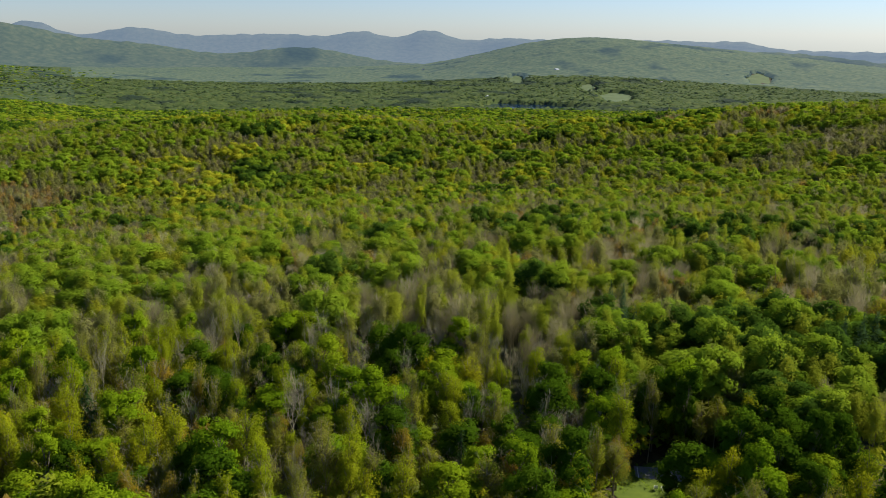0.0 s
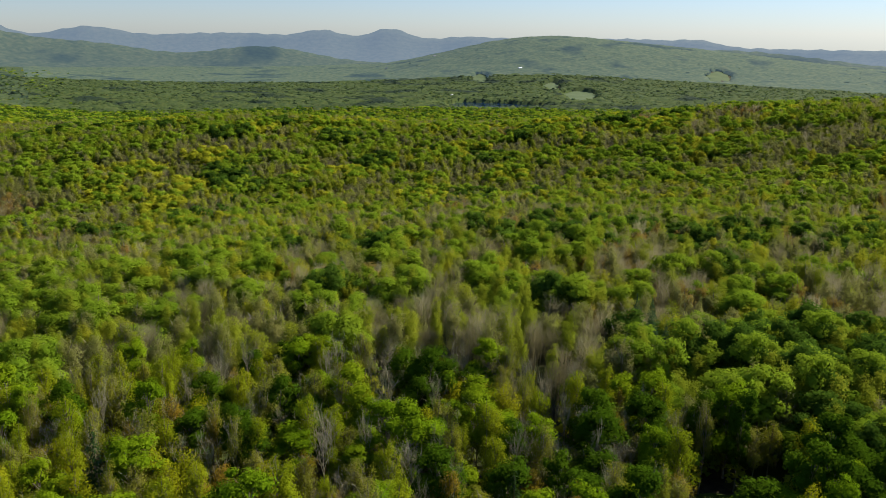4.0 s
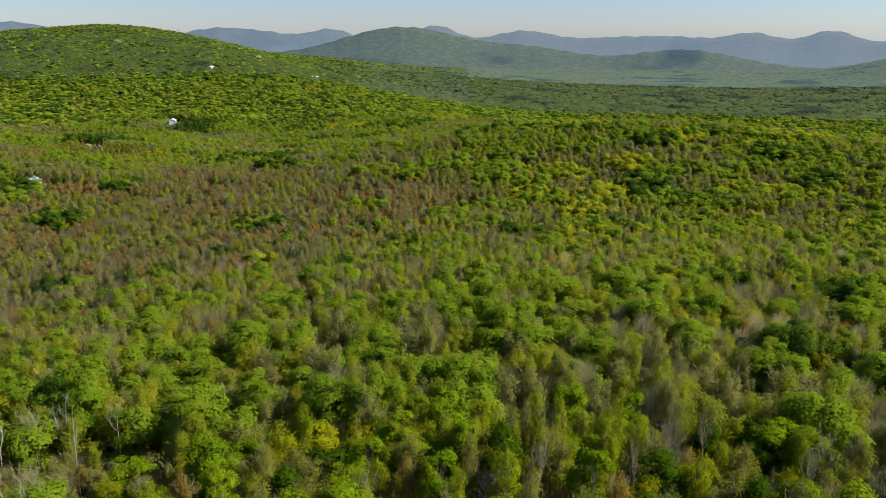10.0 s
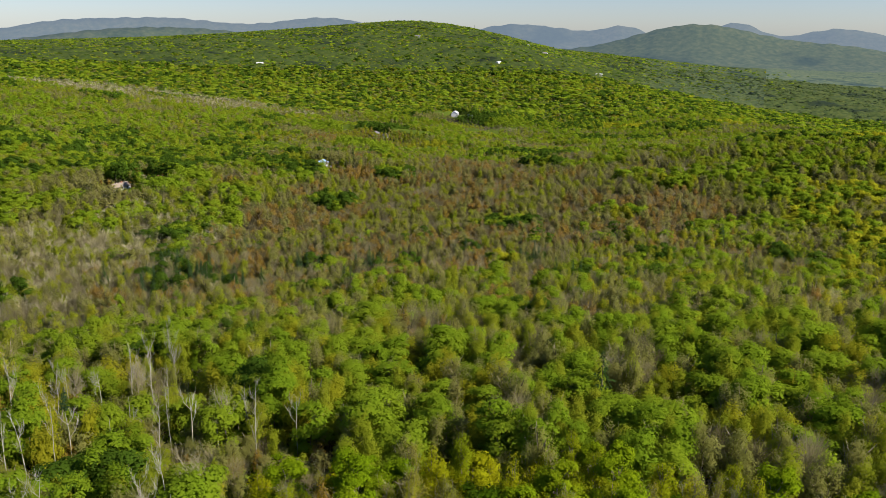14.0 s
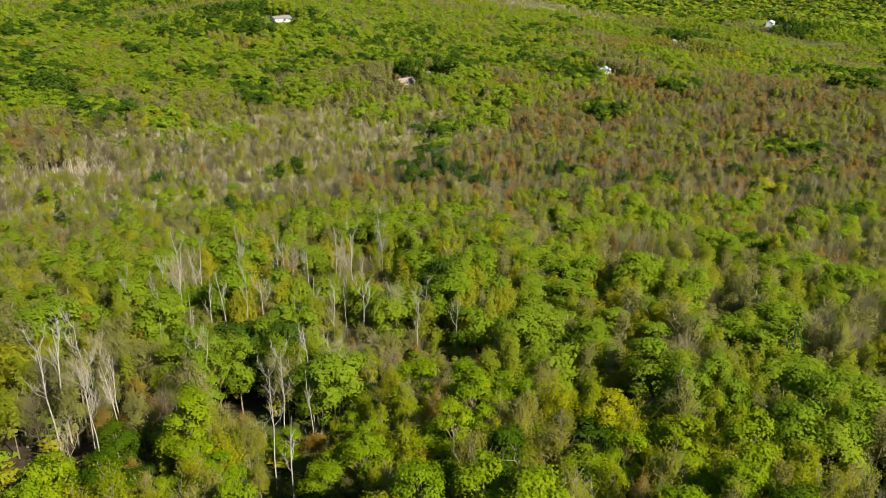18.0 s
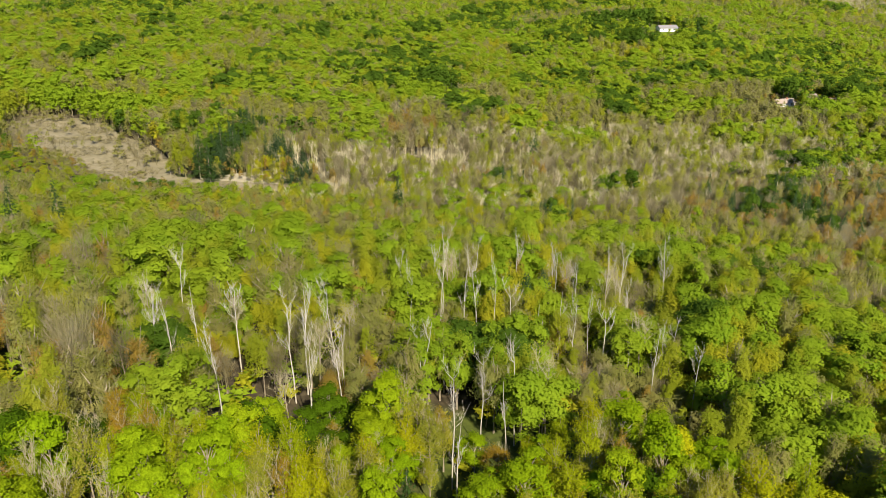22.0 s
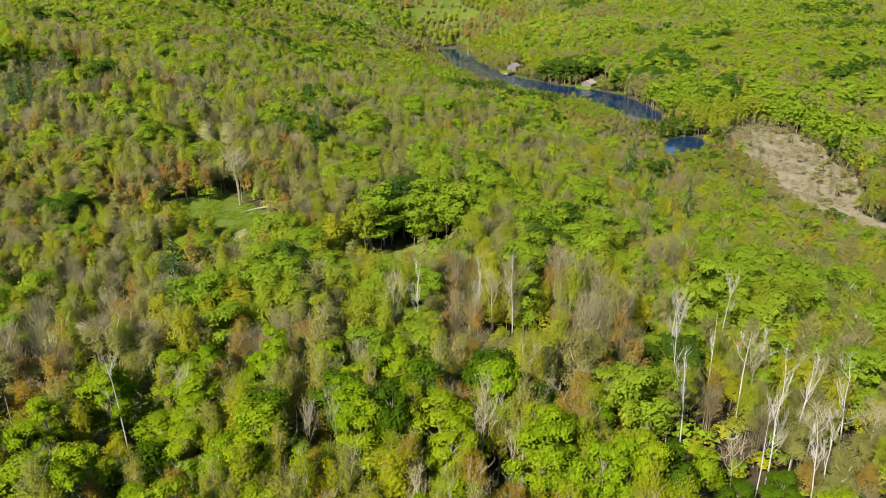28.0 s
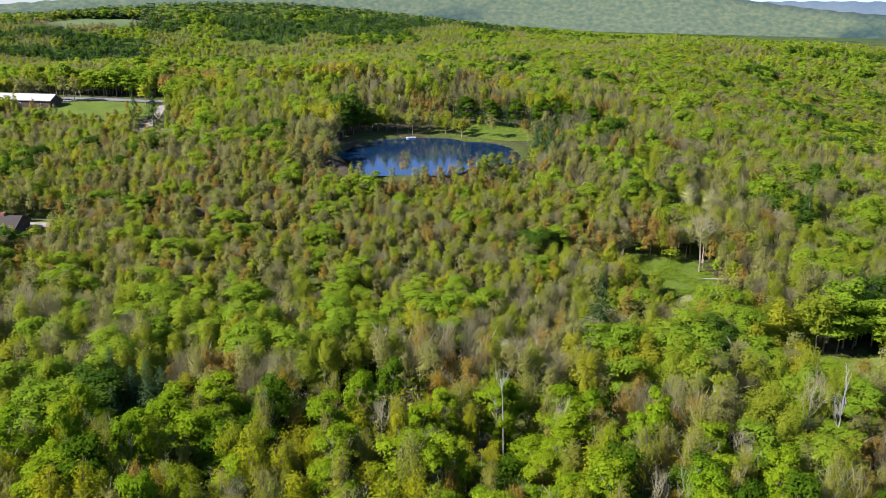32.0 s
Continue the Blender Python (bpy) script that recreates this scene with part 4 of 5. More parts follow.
# leafy understorey that closes the wood below the crowns
def shrubs(x, y, r):
    rr = np.random.default_rng(77)
    z = land(x, y) + youth(x, y) * (9.6 + rr.uniform(-1.8, 1.8, np.shape(x)))
    z = land(x, y) - 3 + (z - land(x, y) + 3) * rise(r, 710, 790)
    for grow in (1.1, 1.25, 1.4):
        z = np.where(open_at(x, y, grow), land(x, y) + (z - land(x, y)) * 0.55, z)
    z = np.where((blob(x, y, *SWAMP) > 0.15) | (blob(x, y, -1180, 560, 70, 210, -35) > 0.3), land(x, y) + (z - land(x, y)) * 0.4, z)
    wet = way_off(x, y, RIVER) < 26
    return np.where(open_at(x, y, 1.4) | wet | (blob(x, y, *SWAMP) > 0.35) | (youth(x, y) < 0.8), land(x, y) - 3, z)


under = polar_sheet("understorey", np.geomspace(700, 1840, 130), np.radians(np.linspace(-40, 228, 620)), shrubs, [leaf_material("understorey_leaves", ((0.0, (0.055, 0.09, 0.012)), (0.5, (0.09, 0.13, 0.014)), (1.0, (0.13, 0.16, 0.02))), 0.3, True)], False)
tagged(under, "leafy understorey of saplings below the crowns", "understorey", kind="stuff")


# ---- single trees ----
def tube(points, radii, sides=5):
    """A tapered limb through points, as triangles."""
    p, out, rings = np.asarray(points, float), [], []
    for k in range(len(p)):
        d = unit(p[min(k + 1, len(p) - 1)] - p[max(k - 1, 0)])
        u = unit(np.cross(d, [0.31, 0.17, 0.94] if abs(d[2]) < 0.9 else [1.0, 0.1, 0.0]))
        w = np.cross(d, u)
        a = np.arange(sides) * 2 * np.pi / sides
        rings.append(p[k] + radii[k] * (np.cos(a)[:, None] * u + np.sin(a)[:, None] * w))
    for k in range(len(p) - 1):
        for j in range(sides):
            i = (j + 1) % sides
            out.append([rings[k][j], rings[k][i], rings[k + 1][i]])
            out.append([rings[k][j], rings[k + 1][i], rings[k + 1][j]])
    return np.array(out)


def trunk_faces(rng, targets, girth=0.2, fork=6.0, top=12.0):
    """A trunk with a limb out to each target."""
    bend = rng.normal(size=2) * 0.35
    mid = lambda z: np.array([bend[0] * math.sin(z / 5), bend[1] * math.sin(z / 4), z])
    out = [tube([mid(-0.5), mid(1.5), mid(fork), mid((fork + top) / 2), mid(top)], [girth * 1.35, girth, girth * 0.75, girth * 0.5, girth * 0.15], 6)]
    for c in targets:
        z = min(max(fork * 0.8, c[2] - 3.2), top - 1)
        a = mid(z)
        out.append(tube([a, a * 0.5 + c * 0.5 + [0, 0, 0.4], c], [girth * 0.42, girth * 0.28, girth * 0.08], 4))
    return np.concatenate(out)


def bare_faces(rng, girth, dense, spread=2.6):
    """The limbs, branches and twigs of a leafless tree 16 m high, and its trunk."""
    fork = rng.uniform(6.5, 9.0)
    lean = rng.normal(size=2) * 0.5
    trunk = tube([[0, 0, -0.5], [lean[0] * 0.2, lean[1] * 0.2, fork * 0.5], [lean[0] * 0.6, lean[1] * 0.6, fork], [lean[0], lean[1], 13.5]], [girth * 1.3, girth, girth * 0.8, girth * 0.25], 6)
    out = []
    for k in range(7):
        a = k * 2.4 + rng.uniform(-0.4, 0.4)
        z = fork + (13.2 - fork) * k / 7.0
        s = np.array([lean[0] * z / 13.5, lean[1] * z / 13.5, z])
        reach = spread * rng.uniform(0.6, 1.1) * (1 - 0.35 * k / 7)
        e = s + [math.cos(a) * reach, math.sin(a) * reach, rng.uniform(2.2, 3.8) * (1 - 0.3 * k / 7)]
        out.append(tube([s, (s + e) / 2 + [0, 0, -0.35], e], [girth * 0.42, girth * 0.3, girth * 0.12], 4))
        for j in range(dense):
            f = rng.uniform(0.35, 1.0)
            b = s + (e - s) * f
            g = b + rng.normal(size=3) * [0.75, 0.75, 0.3] + [0, 0, rng.uniform(0.8, 1.9)]
            out.append(tube([b, g], [girth * 0.2, girth * 0.09], 3))
            for i in range(3):
                h = b + (g - b) * rng.uniform(0.4, 1.0)
                out.append(tube([h, h + rng.normal(size=3) * [0.5, 0.5, 0.25] + [0, 0, rng.uniform(0.5, 1.1)]], [girth * 0.1, girth * 0.05], 3))
    return trunk, np.concatenate(out)


def dead_faces(rng, most=3, boughs=4):
    """Long pale stems that fork steeply high up, and their twiggy limbs."""
    stems, limbs = [], []
    for k in range(int(rng.integers(1, most + 1))):
        a, foot = rng.uniform(0, 6.28), rng.uniform(0.0, 0.5)
        out, girth, top = rng.uniform(0.3, 1.9), rng.uniform(0.075, 0.115), rng.uniform(12, 16)
        spine = [np.array([math.cos(a) * (foot + out * f * f), math.sin(a) * (foot + out * f * f), -0.5 + (top + 0.5) * f]) + rng.normal(size=3) * [0.14, 0.14, 0] * f for f in (0, 0.3, 0.55, 0.78, 1.0)]
        stems.append(tube(spine, [girth * 1.25, girth, girth * 0.85, girth * 0.55, girth * 0.2], 6))
        for j in range(int(rng.integers(boughs, boughs + 4))):
            f = rng.uniform(1.6, 3.8)
            s = spine[int(f)] + (spine[int(f) + 1] - spine[int(f)]) * (f - int(f))
            b, reach = rng.uniform(0, 6.28), rng.uniform(0.7, 1.9)
            e = s + [math.cos(b) * reach, math.sin(b) * reach, reach * rng.uniform(1.1, 2.2)]
            limb = [tube([s, (s + e) / 2 + [math.cos(b) * 0.2, math.sin(b) * 0.2, -0.2], e], [girth * 0.45, girth * 0.3, girth * 0.14], 4)]
            for i in range(11):
                h = s + (e - s) * rng.uniform(0.3, 1.0)
                limb.append(tube([h, h + rng.normal(size=3) * [0.5, 0.5, 0.2] + [0, 0, rng.uniform(0.5, 1.5)]], [girth * 0.2, girth * 0.07], 3))
            limbs.append(np.concatenate(limb))
    return stems, limbs


def face_mesh(name, faces, mat, normals=None):
    v = faces.reshape(-1, 3)
    return mesh_object(name, v, np.arange(len(v)).reshape(-1, 3), [mat], normals=normals)


def part_of(thing, ob, label=""):
    ob.parent = thing
    if label:
        ob["label"] = label
    return ob


TREE_NAMES = dict(maple="maple_tree", ash="ash_tree", beech="beech_tree", deep="oak_tree", olive="budding_tree", rust="red_maple_tree", yellow="flowering_oak_tree", aspen="aspen_tree", pine="pine_tree", grey="bare_tree", dead="dead_tree", pole="slender_bare_tree", blossom="blossom_tree")
TREE_LABELS = dict(maple="rounded maple in fresh green spring leaf, standing in the wood", ash="slender ash tree with light green new leaves in the wood",
                   beech="spreading beech tree with yellow-green new leaves", deep="dense dark green oak tree in full leaf", olive="thinly leaved budding hardwood, olive green over grey limbs",
                   aspen="slim aspen with pale olive leaf buds and grey limbs", rust="budding red maple with a rust-red airy crown", yellow="oak tree covered in yellow spring flowers", pine="dark green white pine with tiered boughs",
                   grey="leafless grey tree with a haze of fine twigs", dead="tall pale dead tree with bare whitish limbs", pole="slender bare grey tree with a long straight stem", blossom="tree covered in creamy white spring blossom")
LEAF_OF = dict(maple="maple", ash="ash", beech="beech", deep="deep", olive="olive", rust="rust", yellow="yellow", aspen="aspen", pine="pine", blossom="blossom")


def tree(kind, seed):
    """One tree 16 m high: a base with its trunk and its crown or branches."""
    rng = np.random.default_rng(seed)
    thing = new(TREE_NAMES[kind])
    if kind in ("grey", "dead", "pole"):
        pale = kind != "grey"
        if pale:
            stems, limbs = dead_faces(rng, 2 if kind == "dead" else 1, 4 if kind == "dead" else 3)
            for name, pieces in (("trunk", stems), ("limb", limbs)):
                for f in pieces:
                    part_of(thing, face_mesh(name, f, PALE_BARK))
        else:
            t, b = bare_faces(rng, 0.12, 9, 2.2)
            part_of(thing, face_mesh("trunk", t, BARK))
            part_of(thing, face_mesh("branchwork", b, TWIGS))
    elif kind == "pine":
        part_of(thing, face_mesh("trunk", tube([[0, 0, -0.5], [0, 0, 6], [0, 0, 15.5]], [0.28, 0.2, 0.04], 6), BARK))
        part_of(thing, face_mesh("crown", pine_faces(rng, 1100), LEAF["pine"]))
    else:
        form, airy = FORMS[kind], kind in AIRY
        state = rng.bit_generator.state
        ends = [e for s_, e in boughs_of(rng, form)] if airy else [c for c, r in lumps_of(rng, form)][1:]
        rng.bit_generator.state = state
        thin = kind in ("olive", "rust", "aspen")
        f = crown_faces(rng, kind, 3600 if airy else 3800, 0.72 if thin else 0.95 if airy else 0.9, core=0.72)
        part_of(thing, face_mesh("trunk", trunk_faces(rng, ends, 0.17, form[1] * 0.8, form[2] - 2.5), BARK))
        f, way = crown_normals(f, form[1], form[2], 0.4)
        part_of(thing, face_mesh("crown", f, LEAF[LEAF_OF[kind]], way))
        if thin:
            part_of(thing, face_mesh("twig_crown", bare_faces(rng, 0.12, 5, form[0] * 0.95)[1], TWIGS))
    return tagged(thing, TREE_LABELS[kind], "tree", "trees of the near wood")


STOCK = {k: [tree(k, 100 + 10 * i + j) for j in range(n)] for i, (k, n) in enumerate(dict(maple=5, ash=4, beech=4, deep=5, olive=5, aspen=4, rust=3, yellow=2, pine=3, grey=5, dead=5, pole=5, blossom=2).items())}
USED = set()


def stand(kind, x, y, height, wide, turn, pick):
    """Puts a tree of a kind at a place."""
    base = STOCK[kind][pick % len(STOCK[kind])]
    m = Matrix.LocRotScale((x, y, float(land(x, y)) - 0.2), Euler((0, 0, turn)), (wide, wide, height / 16))
    if base.name in USED:
        ob = copy_thing(base, Matrix())
        ob.matrix_basis = m
    else:
        USED.add(base.name)
        ob = base
        ob.matrix_basis = m
    return ob


# blossom and pines that stand out
BLOSSOMS = ((-150, -97, 11), (-80, -62, 4.5), (-41, -18, 9), (-96, -124, 13), (-90, -126, 13), (-102, -121, 12), (-38, -20, 8), (44, 106, 6))
PINES = ((-275, 40), (-217, -83), (-180, -36), (-187, -29), (-226, -90), (-297, 193), (-288, 200), (-306, 186), (-340, 166), (-345, 160), (-120, -114), (-150, 322), (-98, 158), (-58, -28),
         (-330, -52), (-338, -60), (-350, -48), (-345, -62), (-360, -58), (-236, 205), (-252, 214), (-316, 178), (132, -232), (138, -226), (-548, 440))
POND_ROW = 19  # evergreens along the meadow behind the pond
placed = []
rng = np.random.default_rng(5)
for k, (x, y) in enumerate(DEAD):
    stand("dead", x, y, rng.uniform(15, 21), rng.uniform(0.8, 1.15), rng.uniform(0, 6.28), k)
    placed.append((x, y))
for k, (x, y) in enumerate(STEMS):
    stand("pole", x, y, rng.uniform(17, 20.5), rng.uniform(0.7, 1.0), rng.uniform(0, 6.28), k)
    placed.append((x, y))
stand("grey", -87, -87, 16, 1.8, 0.4, 2)
placed.append((-87, -87))
for k, (x, y, h) in enumerate(BLOSSOMS):
    stand("blossom", x, y, h, 0.45 + h / 26, rng.uniform(0, 6.28), k)
    placed.append((x, y))
for k, (x, y) in enumerate(PINES):
    stand("pine", x, y, rng.uniform(18, 22), rng.uniform(1.05, 1.35), rng.uniform(0, 6.28), k)
    placed.append((x, y))
for k in range(POND_ROW):
    x, y = -8 - 3.6 * k, -241 + 0.5 * k + 0.8 * math.sin(k * 2.1)
    stand(("pine", "deep", "pine", "pine", "deep", "pine")[k % 6], x, y, rng.uniform(11.5, 14.5), rng.uniform(0.95, 1.15), rng.uniform(0, 6.28), k)
    placed.append((x, y))
stand("deep", 34.5, 99, 13, 0.95, 0.3, 1)
placed.append((34.5, 99))
placed = np.array(placed)
x, y = scatter(rng, 0, 120, 3.85, -180, 360)
off = np.hypot(x - MID[0], y - MID[1])
gap = np.min(np.hypot(x[:, None] - placed[:, 0], y[:, None] - placed[:, 1]), 1)
keep = (gap > 2.6) & (off < by_way(x, y, REACH_AT, REACH))
x, y, off = x[keep], y[keep], off[keep]
kind = species(x, y, rng)
ang = np.degrees(np.arctan2(-(x - MID[0]), y - MID[1]))
ang = np.where(ang < -100, ang + 360, ang)
shown = (ang > -82) & (ang < 250) & (off > by_way(x, y, UNSEEN_AT, UNSEEN))
for k, (px, py, kk) in enumerate(zip(x[shown], y[shown], kind[shown])):
    name = KINDS[kk]
    young = float(youth(px, py))
    high, broad = HEIGHT[name] * young * rng.uniform(0.72, 1.16), young ** 0.4 * rng.uniform(0.58, 0.98) * (1.2 if name in FULL else 1.0)
    name = "aspen" if name == "olive" and k % 2 else name
    stand(name, px, py, high, broad, rng.uniform(0, 6.28), int(rng.integers(0, 40)))
for k, name in enumerate(KINDS):
    m = (kind == k) & ~shown
    plant(name + "_woodland", name, x[m], y[m], 240, rng, HEIGHT[name], 1.0, "wood below the flight of " + WORDS[name])

# bare trees beside the dead ones
for k, (x, y) in enumerate(DEAD[::2]):
    a = k * 2.4
    stand("grey", x + 4.0 * math.cos(a), y + 4.0 * math.sin(a), rng.uniform(12, 17), rng.uniform(0.8, 1.1), a, k)

# low bushes under the trees close by
rng = np.random.default_rng(21)
x, y = scatter(rng, 0, 165, 4.6, -62, 250)
m = (blob(x, y, -18, 140, 54, 46, 0) < 0.3) | (rng.random(len(x)) < 0.25)
x, y = x[m], y[m]
for name, share in (("maple", 0.35), ("beech", 0.4)):
    m = rng.random(len(x)) < share
    plant("undergrowth", name, x[m], y[m], 90, rng, 7.0, 0.62, "low green undergrowth of saplings and bushes", False, 0.7)
# ---- the distance ----
def canopy(x, y, r):
    rr = np.random.default_rng(9)
    z = land(x, y) + 9.5 + rr.uniform(-5.5, 5.5, np.shape(x)) * (1 - 0.7 * rise(r, 1800, 2700)) + 2.0 * patchy(x, y, 120, 8)
    return np.where(open_at(x, y), land(x, y) - 6, z)


# these sheets carry the same painted haze glow as the far trees
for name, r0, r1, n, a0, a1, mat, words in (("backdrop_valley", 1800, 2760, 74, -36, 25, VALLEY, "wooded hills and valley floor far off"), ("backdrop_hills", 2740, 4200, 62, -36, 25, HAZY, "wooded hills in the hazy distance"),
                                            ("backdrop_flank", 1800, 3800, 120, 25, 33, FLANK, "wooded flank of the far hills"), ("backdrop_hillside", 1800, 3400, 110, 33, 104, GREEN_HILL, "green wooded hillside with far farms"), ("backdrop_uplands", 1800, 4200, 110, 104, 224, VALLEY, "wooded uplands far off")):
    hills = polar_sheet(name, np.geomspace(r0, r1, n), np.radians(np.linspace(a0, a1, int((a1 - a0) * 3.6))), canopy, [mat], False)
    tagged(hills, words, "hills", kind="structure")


def swells(az, base, peaks):
    v = np.full(np.shape(az), float(base))
    for at, wide, high in peaks:
        v += high * np.exp(-((az - at) / wide) ** 2)
    return v


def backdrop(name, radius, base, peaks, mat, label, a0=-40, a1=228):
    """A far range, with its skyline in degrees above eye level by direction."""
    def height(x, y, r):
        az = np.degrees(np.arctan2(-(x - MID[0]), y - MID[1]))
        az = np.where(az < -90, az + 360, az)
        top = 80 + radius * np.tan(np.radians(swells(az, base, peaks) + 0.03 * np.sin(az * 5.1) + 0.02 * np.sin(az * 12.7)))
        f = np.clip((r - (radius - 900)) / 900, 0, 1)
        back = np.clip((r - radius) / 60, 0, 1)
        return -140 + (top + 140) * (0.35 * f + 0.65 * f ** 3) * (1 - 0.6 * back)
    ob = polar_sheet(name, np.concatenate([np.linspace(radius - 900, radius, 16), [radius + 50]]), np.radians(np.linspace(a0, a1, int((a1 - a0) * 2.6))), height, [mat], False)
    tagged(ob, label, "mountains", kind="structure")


FOOT = ((151, 13, 2.4), (126, 14, 2.2), (173, 9, 2.7), (29.5, 6.5, 2.6), (20, 4.5, 1.0), (10, 5.0, 1.15), (-22, 9, 1.2), (66, 13, 2.2), (45, 8, 1.0), (188, 14, 3.3), (212, 14, 3.4))
FAR = ((143, 11, 1.3), (122, 12, 1.2), (27.2, 2.2, 1.4), (21.0, 3.2, 1.05), (14.5, 3.6, 0.6), (10.0, 3.0, 0.55), (5.6, 2.2, 0.9), (1.0, 2.0, 1.05), (-4.0, 3.0, 0.45), (-10.0, 5.0, 0.5), (-17.0, 4.2, 0.45), (-20.5, 1.6, 0.3),
       (34.3, 2.2, 1.1), (42.0, 4.0, 1.2), (38.0, 2.5, 0.4), (55.0, 5.5, 1.55), (65.0, 5.0, 1.25), (72.0, 5.0, 1.1), (160, 16, 1.9), (185, 18, 1.5), (206, 12, 1.2))
SOUTH = ((187, 30, 1.0), (120, 14, 0.5), (150, 20, 0.9), (172, 10, 1.3), (186, 12, 1.2), (206, 12, 1.0))
# haze on these ranges is painted as blue emission, strongest on the mountains
backdrop("backdrop_foothills", 4330, -2.3, FOOT, canopy_material("hazy_foothills", HAZE_GLOW, 0.2, 2.0, 1.2, 0.5, 2.0), "hazy blue-green foothills on the horizon", -40, 104)
backdrop("backdrop_uplands", 4330, -0.9, SOUTH, canopy_material("hazy_uplands", HAZE_GLOW, 0.13, 2.0, 1.7, 0.5, 2.0), "hazy green uplands on the horizon", 104, 228)
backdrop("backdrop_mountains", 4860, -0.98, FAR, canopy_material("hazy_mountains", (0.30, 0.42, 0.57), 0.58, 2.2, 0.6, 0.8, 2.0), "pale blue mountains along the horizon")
# ---- meadows, marsh and water ----
def grass_material(name, low, high, scale=1.2):
    m, nodes, links, shader = material(name, 0.95)
    fine, broad = noise_at(nodes, links, scale, 5.0), noise_at(nodes, links, scale * 9, 3.0)
    add = nodes.new("ShaderNodeMath")
    add.operation = "MULTIPLY_ADD"
    add.inputs[1].default_value = 0.6
    links.new(broad, add.inputs[0])
    half = nodes.new("ShaderNodeMath")
    half.operation = "MULTIPLY"
    half.inputs[1].default_value = 0.4
    links.new(fine, half.inputs[0])
    links.new(half.outputs[0], add.inputs[2])
    links.new(ramp(nodes, links, add.outputs[0], ((0.3, low), (0.7, high))), shader.inputs["Base Color"])
    return m


def patch(name, spec, mat, label, category, lift=0.12, rings=14, spokes=56, grow=1.12, flat=None):
    """A sheet over the ground within an uneven oval."""
    cx, cy, rx, ry, turn = spec
    c, s = math.cos(radians(turn)), math.sin(radians(turn))
    v = [(cx, cy)]
    for i in range(1, rings + 1):
        for j in range(spokes):
            a = 2 * math.pi * j / spokes
            e = grow * (1 + 0.10 * math.sin(3 * a + cx) + 0.07 * math.sin(7 * a + cy)) * i / rings
            u, w = rx * e * math.cos(a), ry * e * math.sin(a)
            v.append((cx + u * c - w * s, cy + u * s + w * c))
    v = np.array(v)
    z = land(v[:, 0], v[:, 1]) + lift if flat is None else np.full(len(v), flat)
    tri = [(0, 1 + j, 1 + (j + 1) % spokes) for j in range(spokes)]
    for i in range(rings - 1):
        for j in range(spokes):
            a, b = 1 + i * spokes + j, 1 + i * spokes + (j + 1) % spokes
            tri += [(a, a + spokes, b + spokes), (a, b + spokes, b)]
    ob = mesh_object(name, np.c_[v, z], tri, [mat], smooth=True)
    return tagged(ob, label, category, kind="structure")


PALE_FIELD = grass_material("far_pasture", (0.07, 0.105, 0.035), (0.11, 0.145, 0.055), 6.0)
LAWN = grass_material("meadow_grass", (0.05, 0.085, 0.006), (0.115, 0.155, 0.014))
ROUGH = grass_material("rough_grass", (0.09, 0.12, 0.02), (0.18, 0.20, 0.045))
REED = grass_material("dry_reeds", (0.12, 0.108, 0.052), (0.27, 0.235, 0.14), 2.0)
SEDGE = grass_material("swamp_sedge", (0.22, 0.20, 0.12), (0.40, 0.36, 0.25), 3.0)
patch("clearing_meadow", CLEARING, LAWN, "sunlit green meadow grass in a forest clearing", "meadow")
patch("glade_meadow", GLADE, ROUGH, "rough grass in a narrow forest glade", "meadow")
patch("pond_meadow", POND_MEADOW, LAWN, "mown green meadow beside the pond", "meadow")
patch("high_field", HIGH_FIELD, LAWN, "small green hayfield behind the trees", "field")
patch("farm_field", FARM_FIELD, LAWN, "green farm pasture along the road", "field")
patch("scrub_field", SCRUB_FIELD, ROUGH, "overgrown scrubby field", "field")
patch("marsh", MARSH, REED, "tan dry reed marsh", "marsh", rings=20, spokes=80)
patch("marsh_tongue", MARSH_TONGUE, REED, "narrow tongue of dry reeds", "marsh", lift=0.3)
patch("swamp_floor", (-385, 108, 186, 70, 119), SEDGE, "tan sedge floor of the swamp under bare trees", "swamp", lift=0.2, rings=24, spokes=90)
patch("swale", SWALE, REED, "tan wet sedge meadow among bare swamp trees", "meadow", lift=0.4)
patch("yard_lawn", YARD, LAWN, "short lawn around the yard", "lawn")
for k, spec in enumerate(HOUSE_PLOTS):
    patch("house_lawn", spec, LAWN, "green lawn around a house", "lawn", lift=0.12 + 0.05 * k, rings=6, spokes=30)
for spec in HILL_FIELDS:
    patch("hill_field", spec, PALE_FIELD, "pale green field on a far hillside", "field", lift=1.0, rings=6, spokes=30, grow=0.95)


def water_material():
    m, nodes, links, shader = material("still_water", 0.06)
    shader.inputs["Base Color"].default_value = (0.006, 0.022, 0.055, 1)
    shader.inputs["Specular IOR Level"].default_value = 0.36
    b = nodes.new("ShaderNodeBump")
    b.inputs["Strength"].default_value, b.inputs["Distance"].default_value = 0.08, 0.05
    links.new(noise_at(nodes, links, 0.9, 3.0), b.inputs["Height"])
    links.new(b.outputs["Normal"], shader.inputs["Normal"])
    return m


WATER = water_material()
patch("pond_water", POND, WATER, "dark blue still pond reflecting the sky", "pond", flat=31.0, grow=1.06)
patch("backwater", (-364, -193, 20, 9, 30), WATER, "small dark backwater beside the marsh", "water", flat=-19.0, grow=1.35)
patch("lake_water", LAKE, WATER, "narrow distant lake", "lake", flat=-110.5, grow=1.2)


